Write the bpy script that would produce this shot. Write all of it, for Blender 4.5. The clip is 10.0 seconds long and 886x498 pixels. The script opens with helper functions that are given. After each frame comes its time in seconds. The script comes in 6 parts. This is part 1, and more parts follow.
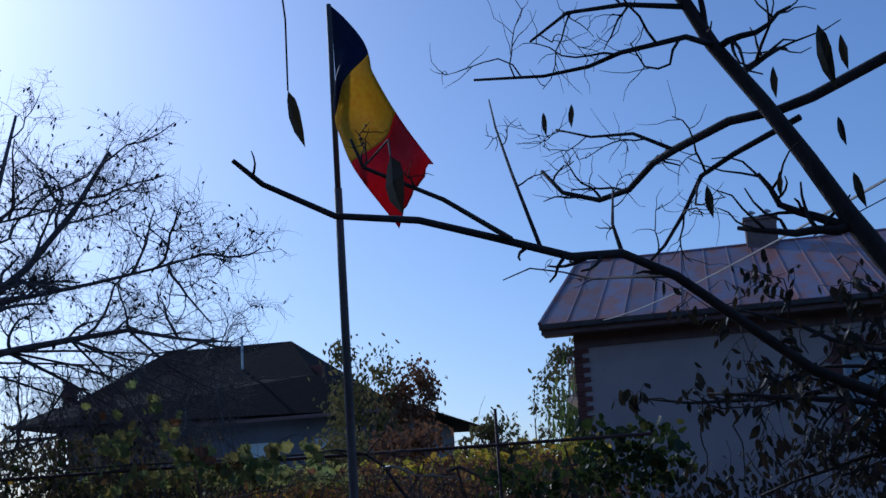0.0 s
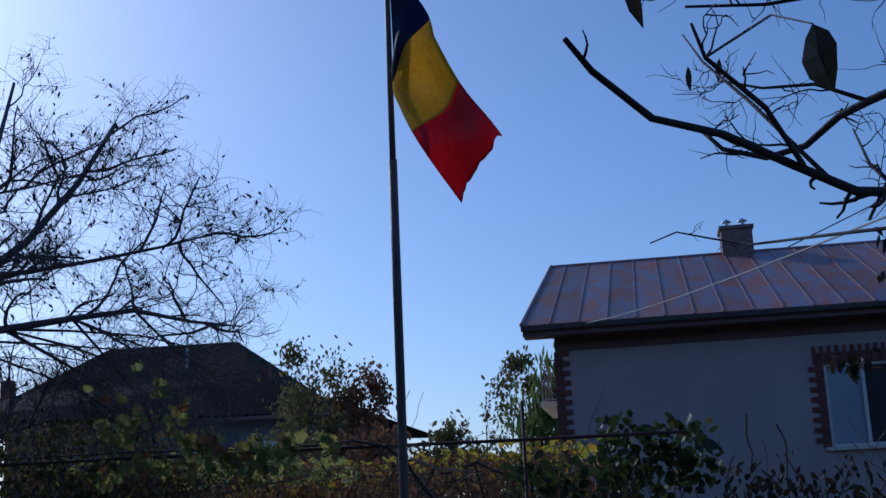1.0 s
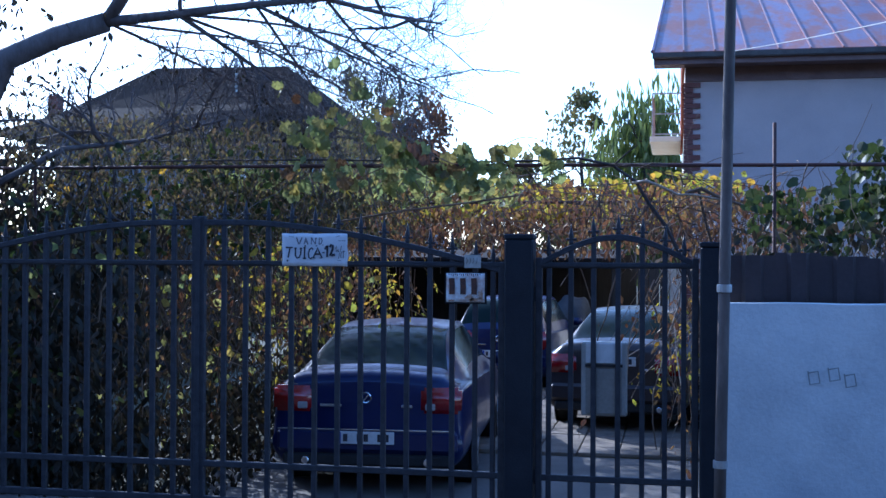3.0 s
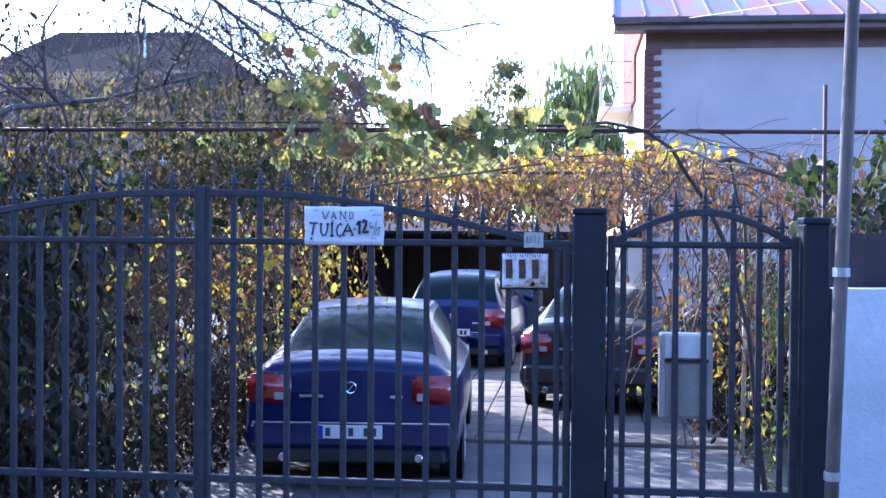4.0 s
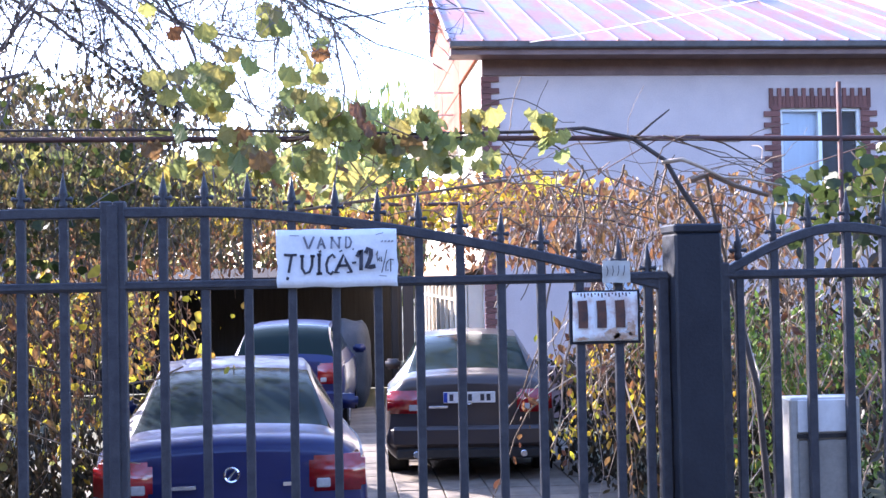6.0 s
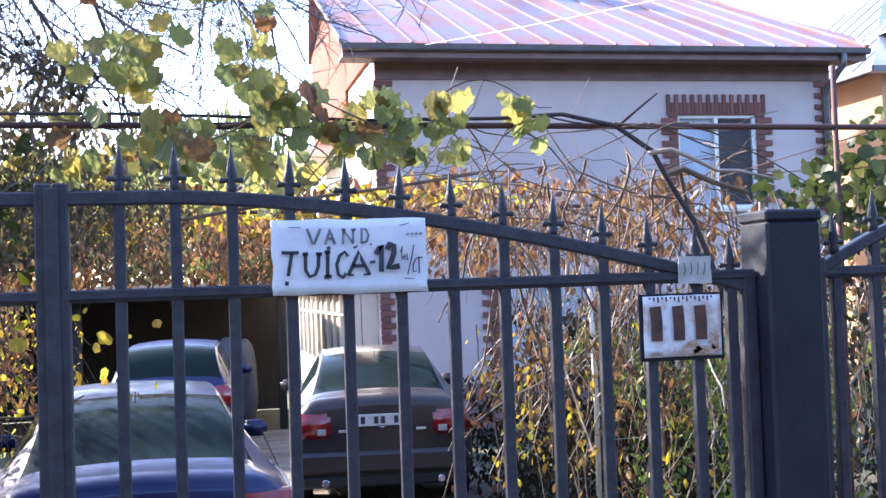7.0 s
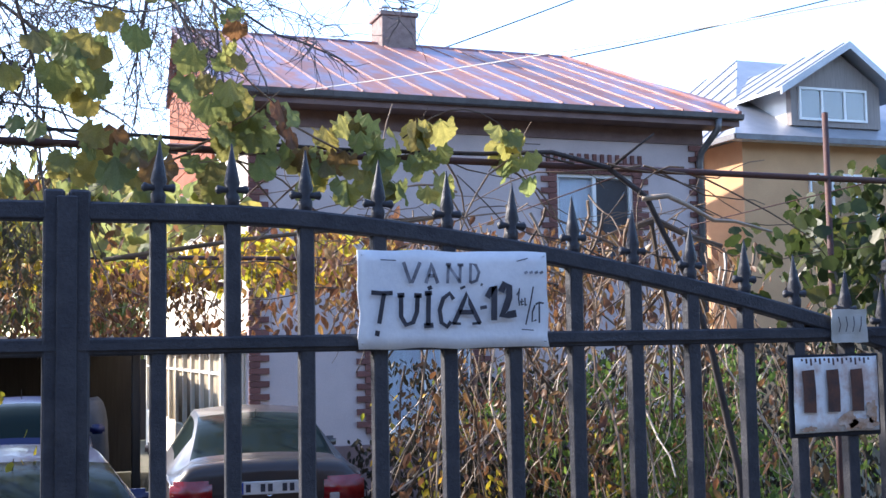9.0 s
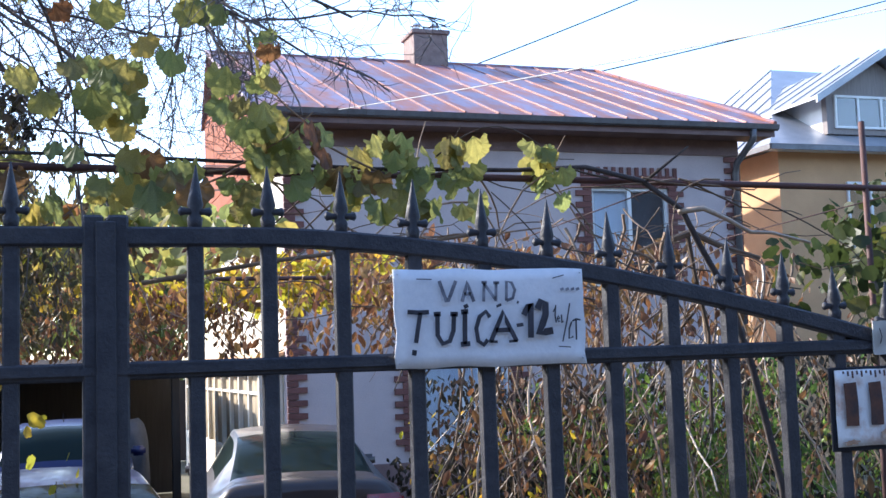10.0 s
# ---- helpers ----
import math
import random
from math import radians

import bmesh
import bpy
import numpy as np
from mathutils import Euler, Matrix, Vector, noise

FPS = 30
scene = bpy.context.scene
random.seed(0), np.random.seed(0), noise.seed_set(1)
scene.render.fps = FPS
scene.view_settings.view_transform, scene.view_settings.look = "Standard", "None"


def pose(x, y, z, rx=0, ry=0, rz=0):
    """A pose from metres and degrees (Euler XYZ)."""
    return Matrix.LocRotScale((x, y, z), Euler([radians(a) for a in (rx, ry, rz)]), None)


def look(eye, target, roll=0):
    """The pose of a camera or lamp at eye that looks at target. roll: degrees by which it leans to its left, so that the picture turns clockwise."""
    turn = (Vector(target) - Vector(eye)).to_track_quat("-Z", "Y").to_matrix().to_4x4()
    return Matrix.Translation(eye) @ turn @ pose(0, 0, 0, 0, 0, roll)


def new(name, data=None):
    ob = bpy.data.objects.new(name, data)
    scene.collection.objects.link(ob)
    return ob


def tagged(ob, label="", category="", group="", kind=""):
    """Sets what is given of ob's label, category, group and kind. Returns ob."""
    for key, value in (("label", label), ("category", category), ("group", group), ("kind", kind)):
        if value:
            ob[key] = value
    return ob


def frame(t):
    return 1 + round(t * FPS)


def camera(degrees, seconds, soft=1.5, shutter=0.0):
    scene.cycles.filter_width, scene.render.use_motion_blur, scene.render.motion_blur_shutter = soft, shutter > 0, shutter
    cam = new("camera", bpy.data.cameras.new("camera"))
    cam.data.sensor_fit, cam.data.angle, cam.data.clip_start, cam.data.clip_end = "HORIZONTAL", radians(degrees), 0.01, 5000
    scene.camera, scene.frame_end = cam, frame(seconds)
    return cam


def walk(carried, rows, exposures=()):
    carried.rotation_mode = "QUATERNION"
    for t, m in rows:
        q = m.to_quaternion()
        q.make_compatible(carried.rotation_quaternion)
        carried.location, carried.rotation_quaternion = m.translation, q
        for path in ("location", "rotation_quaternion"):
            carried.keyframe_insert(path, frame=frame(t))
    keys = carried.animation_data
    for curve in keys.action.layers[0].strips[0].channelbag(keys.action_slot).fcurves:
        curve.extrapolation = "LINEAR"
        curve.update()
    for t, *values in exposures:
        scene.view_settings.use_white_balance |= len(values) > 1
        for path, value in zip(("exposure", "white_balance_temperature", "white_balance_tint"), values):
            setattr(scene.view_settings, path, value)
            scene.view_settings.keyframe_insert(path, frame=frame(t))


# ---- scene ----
cam = camera(41.1, 10.0, soft=1.5)
PATH = [
    (0, (4.753, -7.642, 2.248), (4.329, -5.739, 2.692), -3.7),
    (0.5, (4.336, -7.424, 2.219), (4.007, -5.513, 2.708), -4.0),
    (1, (3.934, -7.374, 2.191), (3.61, -5.453, 2.643), -2.5),
    (1.5, (3.589, -7.352, 2.208), (3.307, -5.408, 2.588), -2.3),
    (2, (3.163, -7.191, 2.164), (2.726, -5.248, 2.339), -0.9),
    (2.5, (2.643, -6.869, 2.178), (2.169, -4.928, 2.27), 0.6),
    (3, (2.204, -6.475, 2.15), (1.818, -4.512, 2.164), 0.3),
    (3.2, (1.989, -6.292, 2.16), (1.657, -4.32, 2.117), 1.0),
    (4.5, (0.959, -5.243, 2.175), (0.802, -3.249, 2.157), 0.0),
    (5, (0.613, -4.844, 2.174), (0.577, -2.845, 2.181), 0.8),
    (5.5, (0.394, -4.342, 2.131), (0.479, -2.344, 2.167), -1.2),
    (6, (0.196, -3.838, 2.126), (0.373, -1.846, 2.171), -1.1),
    (7.5, (-0.365, -2.564, 2.095), (0.18, -0.643, 2.2), -2.1),
    (8, (-0.516, -2.268, 2.105), (0.122, -0.379, 2.258), -1.4),
    (8.5, (-0.574, -2.141, 2.109), (0.066, -0.252, 2.256), -1.0),
    (9, (-0.603, -2.137, 2.107), (0.082, -0.264, 2.265), -1.0),
    (9.5, (-0.605, -2.141, 2.108), (0.065, -0.266, 2.296), -1.2),
    (10, (-0.603, -2.139, 2.111), (0.025, -0.249, 2.298), -1.9),
]
walk(cam, [(t, look(eye, target, roll)) for t, eye, target, roll in PATH],
     exposures=[(0, -1.68, 4650, 14), (1.5, -1.72, 4650, 14), (2.0, -1.55, 4850, 14), (2.5, -0.85, 5200, 14), (3.0, 0.48, 4550, 14), (3.2, 0.8, 4600, 16),
                (4.5, 2.15, 5050, 22), (6.0, 2.22, 5750, 24), (7.5, 1.75, 6000, 18), (9.0, 1.33, 6050, 16), (10.0, 1.2, 5900, 14)])

# ---- light ----
SUN_AZ, SUN_EL = -44.0, 29.0
world = bpy.data.worlds.new("sky")
scene.world = world
world.use_nodes = True
wn = world.node_tree.nodes
wl = world.node_tree.links
wn.clear()
sky = wn.new("ShaderNodeTexSky")
sky.sky_type = "NISHITA"
sky.sun_disc = False
sky.sun_elevation = radians(SUN_EL)
sky.sun_rotation = radians(SUN_AZ % 360)
sky.air_density, sky.dust_density, sky.ozone_density = 1.0, 0.9, 2.0
bg = wn.new("ShaderNodeBackground")
bg.inputs["Strength"].default_value = 0.24
wo = wn.new("ShaderNodeOutputWorld")
wl.new(sky.outputs[0], bg.inputs[0])
wl.new(bg.outputs[0], wo.inputs[0])
sun_data = bpy.data.lights.new("sun", "SUN")
sun_data.energy, sun_data.angle, sun_data.color = 4.8, radians(0.6), (1.0, 0.9, 0.74)
sun = new("sun", sun_data)
ce = math.cos(radians(SUN_EL))
SUN_DIR = Vector((math.sin(radians(SUN_AZ)) * ce, math.cos(radians(SUN_AZ)) * ce, math.sin(radians(SUN_EL))))
sun.matrix_world = look(SUN_DIR * 60, (0, 0, 0))


# ---- materials ----
def mat(name, base, second=None, rough=0.6, metal=0.0, scale=6.0, fine=60.0, bump=0.15, mix=0.5, spec=0.5, stretch=(1, 1, 1),
        piece=0.0, island=0.0, coat=0.0, patchy=False):
    """A two-scale procedural surface: base and second colours by a coarse noise, a fine grain, relief by both."""
    m = bpy.data.materials.new(name)
    m.use_nodes = True
    n, l = m.node_tree.nodes, m.node_tree.links
    b = n["Principled BSDF"]
    second = second or tuple(c * 0.72 for c in base)
    tc, mp = n.new("ShaderNodeTexCoord"), n.new("ShaderNodeMapping")
    mp.inputs["Scale"].default_value = stretch
    l.new(tc.outputs["Object"], mp.inputs[0])
    big, small = n.new("ShaderNodeTexNoise"), n.new("ShaderNodeTexNoise")
    for t, sc in ((big, scale), (small, fine)):
        t.inputs["Scale"].default_value, t.inputs["Detail"].default_value, t.inputs["Roughness"].default_value = sc, 5, 0.62
        l.new(mp.outputs[0], t.inputs[0])
    ramp = n.new("ShaderNodeValToRGB")
    ramp.color_ramp.elements[0].position, ramp.color_ramp.elements[1].position = 0.5 - 0.22 * mix * 2 * 0.5 - 0.05, 0.5 + 0.22
    if patchy:
        ramp.color_ramp.elements[0].position, ramp.color_ramp.elements[1].position = 0.43, 0.58
    ramp.color_ramp.elements[0].color, ramp.color_ramp.elements[1].color = (*base, 1), (*second, 1)
    l.new(big.outputs[0], ramp.inputs[0])
    mul = n.new("ShaderNodeMixRGB")
    mul.blend_type, mul.inputs[0].default_value = "OVERLAY", 0.28
    l.new(ramp.outputs[0], mul.inputs[1])
    l.new(small.outputs[0], mul.inputs[2])
    out = mul.outputs[0]
    if piece or island:
        src = n.new("ShaderNodeObjectInfo").outputs["Random"] if piece else n.new("ShaderNodeNewGeometry").outputs["Random Per Island"]
        rm = n.new("ShaderNodeMapRange")
        k = piece or island
        rm.inputs["To Min"].default_value, rm.inputs["To Max"].default_value = 1 - k, 1 + k
        l.new(src, rm.inputs["Value"])
        hsv = n.new("ShaderNodeHueSaturation")
        l.new(rm.outputs[0], hsv.inputs["Value"])
        l.new(out, hsv.inputs["Color"])
        out = hsv.outputs[0]
    l.new(out, b.inputs["Base Color"])
    rr = n.new("ShaderNodeMapRange")
    rr.inputs["To Min"].default_value, rr.inputs["To Max"].default_value = max(0.03, rough - 0.12), min(1.0, rough + 0.12)
    l.new(big.outputs[0], rr.inputs["Value"])
    l.new(rr.outputs[0], b.inputs["Roughness"])
    b.inputs["Metallic"].default_value = metal
    b.inputs["Specular IOR Level"].default_value = spec
    b.inputs["Coat Weight"].default_value = coat
    b.inputs["Coat Roughness"].default_value = 0.06
    if bump:
        bp = n.new("ShaderNodeBump")
        bp.inputs["Strength"].default_value, bp.inputs["Distance"].default_value = bump, 0.01
        l.new(small.outputs[0], bp.inputs["Height"])
        l.new(bp.outputs[0], b.inputs["Normal"])
    return m


def leaf_mat(name, colours, glow=0.5):
    """Thin leaf: colours spread per leaf, and light that comes through from behind."""
    m = bpy.data.materials.new(name)
    m.use_nodes = True
    n, l = m.node_tree.nodes, m.node_tree.links
    n.clear()
    geo = n.new("ShaderNodeNewGeometry")
    oi = n.new("ShaderNodeObjectInfo")
    add = n.new("ShaderNodeMath")
    add.operation = "ADD"
    fr = n.new("ShaderNodeMath")
    fr.operation = "FRACT"
    l.new(geo.outputs["Random Per Island"], add.inputs[0])
    l.new(oi.outputs["Random"], add.inputs[1])
    l.new(add.outputs[0], fr.inputs[0])
    ramp = n.new("ShaderNodeValToRGB")
    e = ramp.color_ramp.elements
    e[0].color, e[0].position = (*colours[0], 1), 0.0
    e[1].color, e[1].position = (*colours[-1], 1), 1.0
    for k, c in enumerate(colours[1:-1], 1):
        x = e.new(k / (len(colours) - 1))
        x.color = (*c, 1)
    l.new(fr.outputs[0], ramp.inputs[0])
    tc = n.new("ShaderNodeTexCoord")
    noi = n.new("ShaderNodeTexNoise")
    noi.inputs["Scale"].default_value, noi.inputs["Detail"].default_value = 35, 4
    l.new(tc.outputs["Object"], noi.inputs[0])
    mx = n.new("ShaderNodeMixRGB")
    mx.blend_type, mx.inputs[0].default_value = "OVERLAY", 0.45
    l.new(ramp.outputs[0], mx.inputs[1])
    l.new(noi.outputs[0], mx.inputs[2])
    di, tr, gl = n.new("ShaderNodeBsdfDiffuse"), n.new("ShaderNodeBsdfTranslucent"), n.new("ShaderNodeBsdfGlossy")
    gl.inputs["Roughness"].default_value = 0.42
    m1, m2 = n.new("ShaderNodeMixShader"), n.new("ShaderNodeMixShader")
    m1.inputs[0].default_value, m2.inputs[0].default_value = glow, 0.025
    l.new(mx.outputs[0], di.inputs[0])
    l.new(mx.outputs[0], tr.inputs[0])
    l.new(di.outputs[0], m1.inputs[1])
    l.new(tr.outputs[0], m1.inputs[2])
    l.new(m1.outputs[0], m2.inputs[1])
    l.new(gl.outputs[0], m2.inputs[2])
    o = n.new("ShaderNodeOutputMaterial")
    l.new(m2.outputs[0], o.inputs[0])
    return m


def glass_mat(name, tint=(0.05, 0.07, 0.08), rough=0.04, spec=0.8):
    m = bpy.data.materials.new(name)
    m.use_nodes = True
    b = m.node_tree.nodes["Principled BSDF"]
    b.inputs["Base Color"].default_value = (*tint, 1)
    b.inputs["Roughness"].default_value = rough
    b.inputs["Specular IOR Level"].default_value = spec
    return m


IRON = mat("dark_gate_paint", (0.027, 0.029, 0.039), (0.055, 0.055, 0.064), spec=0.35, rough=0.5, scale=22, fine=150, bump=0.35)
POST = mat("dark_post_paint", (0.012, 0.014, 0.022), (0.022, 0.025, 0.034), spec=0.3, rough=0.55, scale=5, fine=90, bump=0.25)
WALLW = mat("white_limewash", (0.72, 0.74, 0.76), (0.55, 0.57, 0.6), rough=0.85, scale=2.5, fine=45, bump=0.5, mix=0.3)
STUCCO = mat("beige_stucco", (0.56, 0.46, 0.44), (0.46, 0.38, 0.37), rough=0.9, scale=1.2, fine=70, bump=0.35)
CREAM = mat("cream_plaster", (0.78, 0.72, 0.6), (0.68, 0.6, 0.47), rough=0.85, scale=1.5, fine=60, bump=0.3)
BEIGE = mat("beige_curtain", (0.42, 0.34, 0.23), (0.33, 0.26, 0.17), rough=0.9, scale=3, fine=60, stretch=(1, 6, 0.3), bump=0.1)
TERRA = mat("terracotta_cladding", (0.28, 0.085, 0.042), (0.23, 0.068, 0.034), spec=0.2, rough=0.85, scale=2.0, fine=40, bump=0.3)
OCHRE = mat("ochre_stucco", (0.62, 0.37, 0.19), (0.52, 0.31, 0.16), rough=0.9, scale=1.3, fine=60, bump=0.3)
BRICK = mat("dark_red_brick", (0.2, 0.08, 0.065), (0.14, 0.06, 0.05), rough=0.85, scale=12, fine=80, bump=0.5, piece=0.22)
ROOF = mat("rusting_sheet_metal", (0.205, 0.17, 0.235), (0.3, 0.12, 0.085), rough=0.5, metal=0.05, spec=0.35, scale=1.7, fine=14, bump=0.1, stretch=(1.4, 0.45, 1), piece=0.25, patchy=True)
SEAM = mat("seam_metal", (0.36, 0.2, 0.17), (0.3, 0.12, 0.08), rough=0.35, metal=0.35, scale=2, fine=40, bump=0.05)
STONE = mat("sooty_chimney_stone", (0.26, 0.19, 0.17), (0.16, 0.11, 0.1), rough=0.9, scale=7, fine=40, bump=0.6)
SOFFIT = mat("brown_soffit_boards", (0.2, 0.125, 0.115), (0.14, 0.085, 0.08), rough=0.7, scale=3, fine=50)
FENCEB = mat("dark_brown_sheet", (0.055, 0.04, 0.042), (0.035, 0.025, 0.027), rough=0.6, scale=3, fine=50)
GUTTER = mat("gutter_zinc", (0.16, 0.16, 0.17), (0.1, 0.09, 0.09), rough=0.45, metal=0.5, scale=4)
GREYROOF = mat("grey_seam_roof", (0.4, 0.4, 0.42), (0.32, 0.33, 0.36), rough=0.4, metal=0.3, scale=2, fine=40, bump=0.06)
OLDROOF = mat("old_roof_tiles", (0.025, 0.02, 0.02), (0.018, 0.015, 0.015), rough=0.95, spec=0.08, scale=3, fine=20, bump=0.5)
WHITEP = mat("white_frame_paint", (0.8, 0.8, 0.78), (0.72, 0.71, 0.69), rough=0.45, scale=4, bump=0.05)
PANE = glass_mat("window_glass", (0.9, 0.95, 1.0), 0.02, 0.5)
PANE.node_tree.nodes["Principled BSDF"].inputs["Transmission Weight"].default_value = 1.0
CARGLASS = glass_mat("car_glass", (0.016, 0.026, 0.026), 0.12, 0.2)
CARGLASS.node_tree.nodes["Principled BSDF"].inputs["IOR"].default_value = 1.16
PAPER = mat("sign_paper", (0.78, 0.79, 0.82), (0.66, 0.68, 0.73), rough=0.7, scale=9, fine=90, bump=0.12, mix=0.4)
FADEDINK = mat("washed_out_ink", (0.06, 0.06, 0.085), (0.34, 0.35, 0.4), rough=0.65, scale=28, fine=120)
INK = mat("marker_ink", (0.02, 0.02, 0.03), (0.06, 0.06, 0.08), rough=0.6, scale=20)
ENAMEL = mat("rusty_enamel", (0.78, 0.79, 0.8), (0.42, 0.17, 0.06), rough=0.45, scale=14, fine=60, bump=0.2, mix=0.1)
RUSTP = mat("rust_bloom", (0.34, 0.17, 0.08), (0.6, 0.5, 0.42), rough=0.7, scale=40, fine=200, bump=0.3)
STRAW = mat("bleached_cane", (0.42, 0.33, 0.24), (0.26, 0.18, 0.12), rough=0.4, spec=0.6, scale=12, fine=80, bump=0.3, island=0.4)
NUMBER = mat("number_paint", (0.025, 0.022, 0.03), (0.16, 0.06, 0.03), rough=0.5, scale=18)
# grey bark, lightened to imitate the haze over the twigs
OLDBARK = mat("haze_grey_bark", (0.2, 0.175, 0.175), (0.11, 0.095, 0.09), rough=0.9, scale=14, fine=70, bump=0.7, stretch=(1, 1, 0.3))
BARK = mat("grey_bark", (0.075, 0.06, 0.055), (0.04, 0.032, 0.03), rough=0.9, scale=14, fine=70, bump=0.7, stretch=(1, 1, 0.3))
CANE = mat("dry_cane", (0.2, 0.135, 0.085), (0.11, 0.07, 0.045), rough=0.8, scale=10, fine=70, bump=0.5, island=0.55)
SOIL = mat("soil_and_grass", (0.1, 0.085, 0.055), (0.06, 0.07, 0.03), rough=0.95, scale=0.8, fine=12, bump=0.6)
CONC = mat("driveway_concrete", (0.17, 0.155, 0.14), (0.11, 0.1, 0.092), rough=0.9, scale=1.6, fine=45, bump=0.4)
VERGE = mat("trodden_gravel_verge", (0.13, 0.12, 0.1), (0.08, 0.08, 0.06), rough=0.95, scale=1.6, fine=50, bump=0.7)
PAVER = mat("paving_slab", (0.24, 0.2, 0.16), (0.15, 0.125, 0.1), rough=0.88, scale=4, fine=60, bump=0.4, piece=0.18)
ASPH = mat("road_asphalt", (0.055, 0.055, 0.057), (0.04, 0.04, 0.042), rough=0.9, scale=2, fine=120, bump=0.6)
STEEL = mat("galvanised_steel", (0.6, 0.62, 0.65), (0.5, 0.52, 0.55), rough=0.35, metal=0.7, scale=8)
POLEM = mat("pole_paint", (0.17, 0.14, 0.13), (0.06, 0.045, 0.04), rough=0.6, scale=6, fine=60, bump=0.3, stretch=(1, 1, 0.3))
CABLE = mat("cable_sheath", (0.03, 0.03, 0.033), rough=0.6, bump=0)
PALECABLE = mat("pale_cable", (0.42, 0.4, 0.38), rough=0.6, bump=0)
RUSTROD = mat("rusty_pipe", (0.07, 0.04, 0.04), (0.13, 0.055, 0.04), rough=0.7, metal=0.2, scale=10, fine=90, bump=0.3)
BLUE = mat("blue_car_paint", (0.008, 0.015, 0.085), (0.007, 0.012, 0.07), rough=0.35, metal=0.1, spec=0.4, scale=2, fine=200, bump=0.0, coat=0.3)
BROWNP = mat("dark_brown_car_paint", (0.05, 0.04, 0.04), (0.042, 0.034, 0.036), rough=0.35, metal=0.1, spec=0.4, scale=2, fine=200, bump=0.0, coat=0.3)
TYRE = mat("tyre_rubber", (0.018, 0.018, 0.018), rough=0.85, scale=20)
RIM = mat("alloy_rim", (0.5, 0.5, 0.52), rough=0.3, metal=0.8)
LAMP = mat("tail_lamp_red", (0.3, 0.01, 0.012), (0.22, 0.008, 0.01), rough=0.15, scale=20, bump=0, coat=1.0)
CLEARLAMP = mat("clear_lamp", (0.42, 0.4, 0.4), rough=0.12, bump=0, coat=1.0)
CHROME = mat("chrome", (0.8, 0.8, 0.82), rough=0.12, metal=1.0, bump=0)
PLASTIC = mat("black_plastic", (0.02, 0.02, 0.022), rough=0.6, scale=20)
PLATEW = mat("plate_white", (0.75, 0.75, 0.75), rough=0.4, bump=0)
PLATEB = mat("plate_blue", (0.02, 0.06, 0.4), rough=0.4, bump=0)
CANVAS = mat("grey_cover_sheet", (0.06, 0.065, 0.075), (0.045, 0.05, 0.06), rough=0.8, scale=4, fine=30, bump=0.4)
DARKW = mat("near_black_boards", (0.03, 0.027, 0.025), (0.02, 0.018, 0.017), rough=0.9, scale=3, fine=40, stretch=(6, 1, 0.4))
REDM = mat("red_cabinet_paint", (0.32, 0.03, 0.03), (0.24, 0.025, 0.025), rough=0.5, scale=6)
CURTAIN = mat("net_curtain", (0.75, 0.78, 0.82), (0.6, 0.63, 0.68), rough=0.9, scale=4, stretch=(8, 1, 0.2), bump=0.1)
FLAGB = leaf_mat("flag_blue_cloth", [(0.02, 0.028, 0.1), (0.024, 0.03, 0.11)], 0.55)
FLAGY = leaf_mat("flag_yellow_cloth", [(0.8, 0.55, 0.03), (0.76, 0.52, 0.03)], 0.6)
FLAGR = leaf_mat("flag_red_cloth", [(0.72, 0.03, 0.05), (0.68, 0.025, 0.05)], 0.6)
VINE = leaf_mat("vine_leaf", [(0.2, 0.24, 0.085), (0.25, 0.28, 0.09), (0.34, 0.31, 0.085), (0.22, 0.26, 0.09), (0.3, 0.29, 0.08), (0.4, 0.3, 0.07), (0.24, 0.27, 0.09), (0.2, 0.09, 0.04)], 0.66)
# olive and brown leaves, lightened so that the hedge reads as hazy
OLIVE = leaf_mat("hazy_hedge_leaf", [(0.07, 0.065, 0.042), (0.11, 0.095, 0.05), (0.15, 0.1, 0.055), (0.08, 0.085, 0.045), (0.24, 0.18, 0.05)], 0.5)
GREEN = leaf_mat("green_leaf", [(0.03, 0.045, 0.014), (0.05, 0.07, 0.018), (0.038, 0.055, 0.016), (0.1, 0.1, 0.025)], 0.45)
GOLD = leaf_mat("golden_leaf", [(0.5, 0.36, 0.03), (0.34, 0.34, 0.03), (0.55, 0.3, 0.03), (0.28, 0.3, 0.04)], 0.6)
# brighter copy of the green leaf, with sunlight put into the colour
LIME = leaf_mat("sunlit_green_leaf", [(0.1, 0.18, 0.035), (0.19, 0.28, 0.05), (0.05, 0.1, 0.02), (0.26, 0.27, 0.05)], 0.5)
RUSSET = leaf_mat("russet_leaf", [(0.16, 0.07, 0.035), (0.22, 0.105, 0.045), (0.11, 0.048, 0.03), (0.31, 0.18, 0.06), (0.08, 0.042, 0.03)], 0.45)
# near-black leaf colour: carries the shade of thickets and backlit foliage
DARKL = leaf_mat("shade_dark_leaf", [(0.02, 0.022, 0.015), (0.035, 0.03, 0.018), (0.05, 0.035, 0.02)], 0.3)
WILLOW = leaf_mat("willow_leaf", [(0.13, 0.17, 0.04), (0.2, 0.23, 0.06), (0.1, 0.14, 0.04)], 0.5)
FARL = leaf_mat("autumn_tree_leaf", [(0.15, 0.15, 0.05), (0.22, 0.17, 0.06), (0.1, 0.11, 0.04)], 0.45)
FARBROWN = leaf_mat("brown_tree_leaf", [(0.2, 0.1, 0.05), (0.26, 0.13, 0.06), (0.14, 0.07, 0.04)], 0.4)


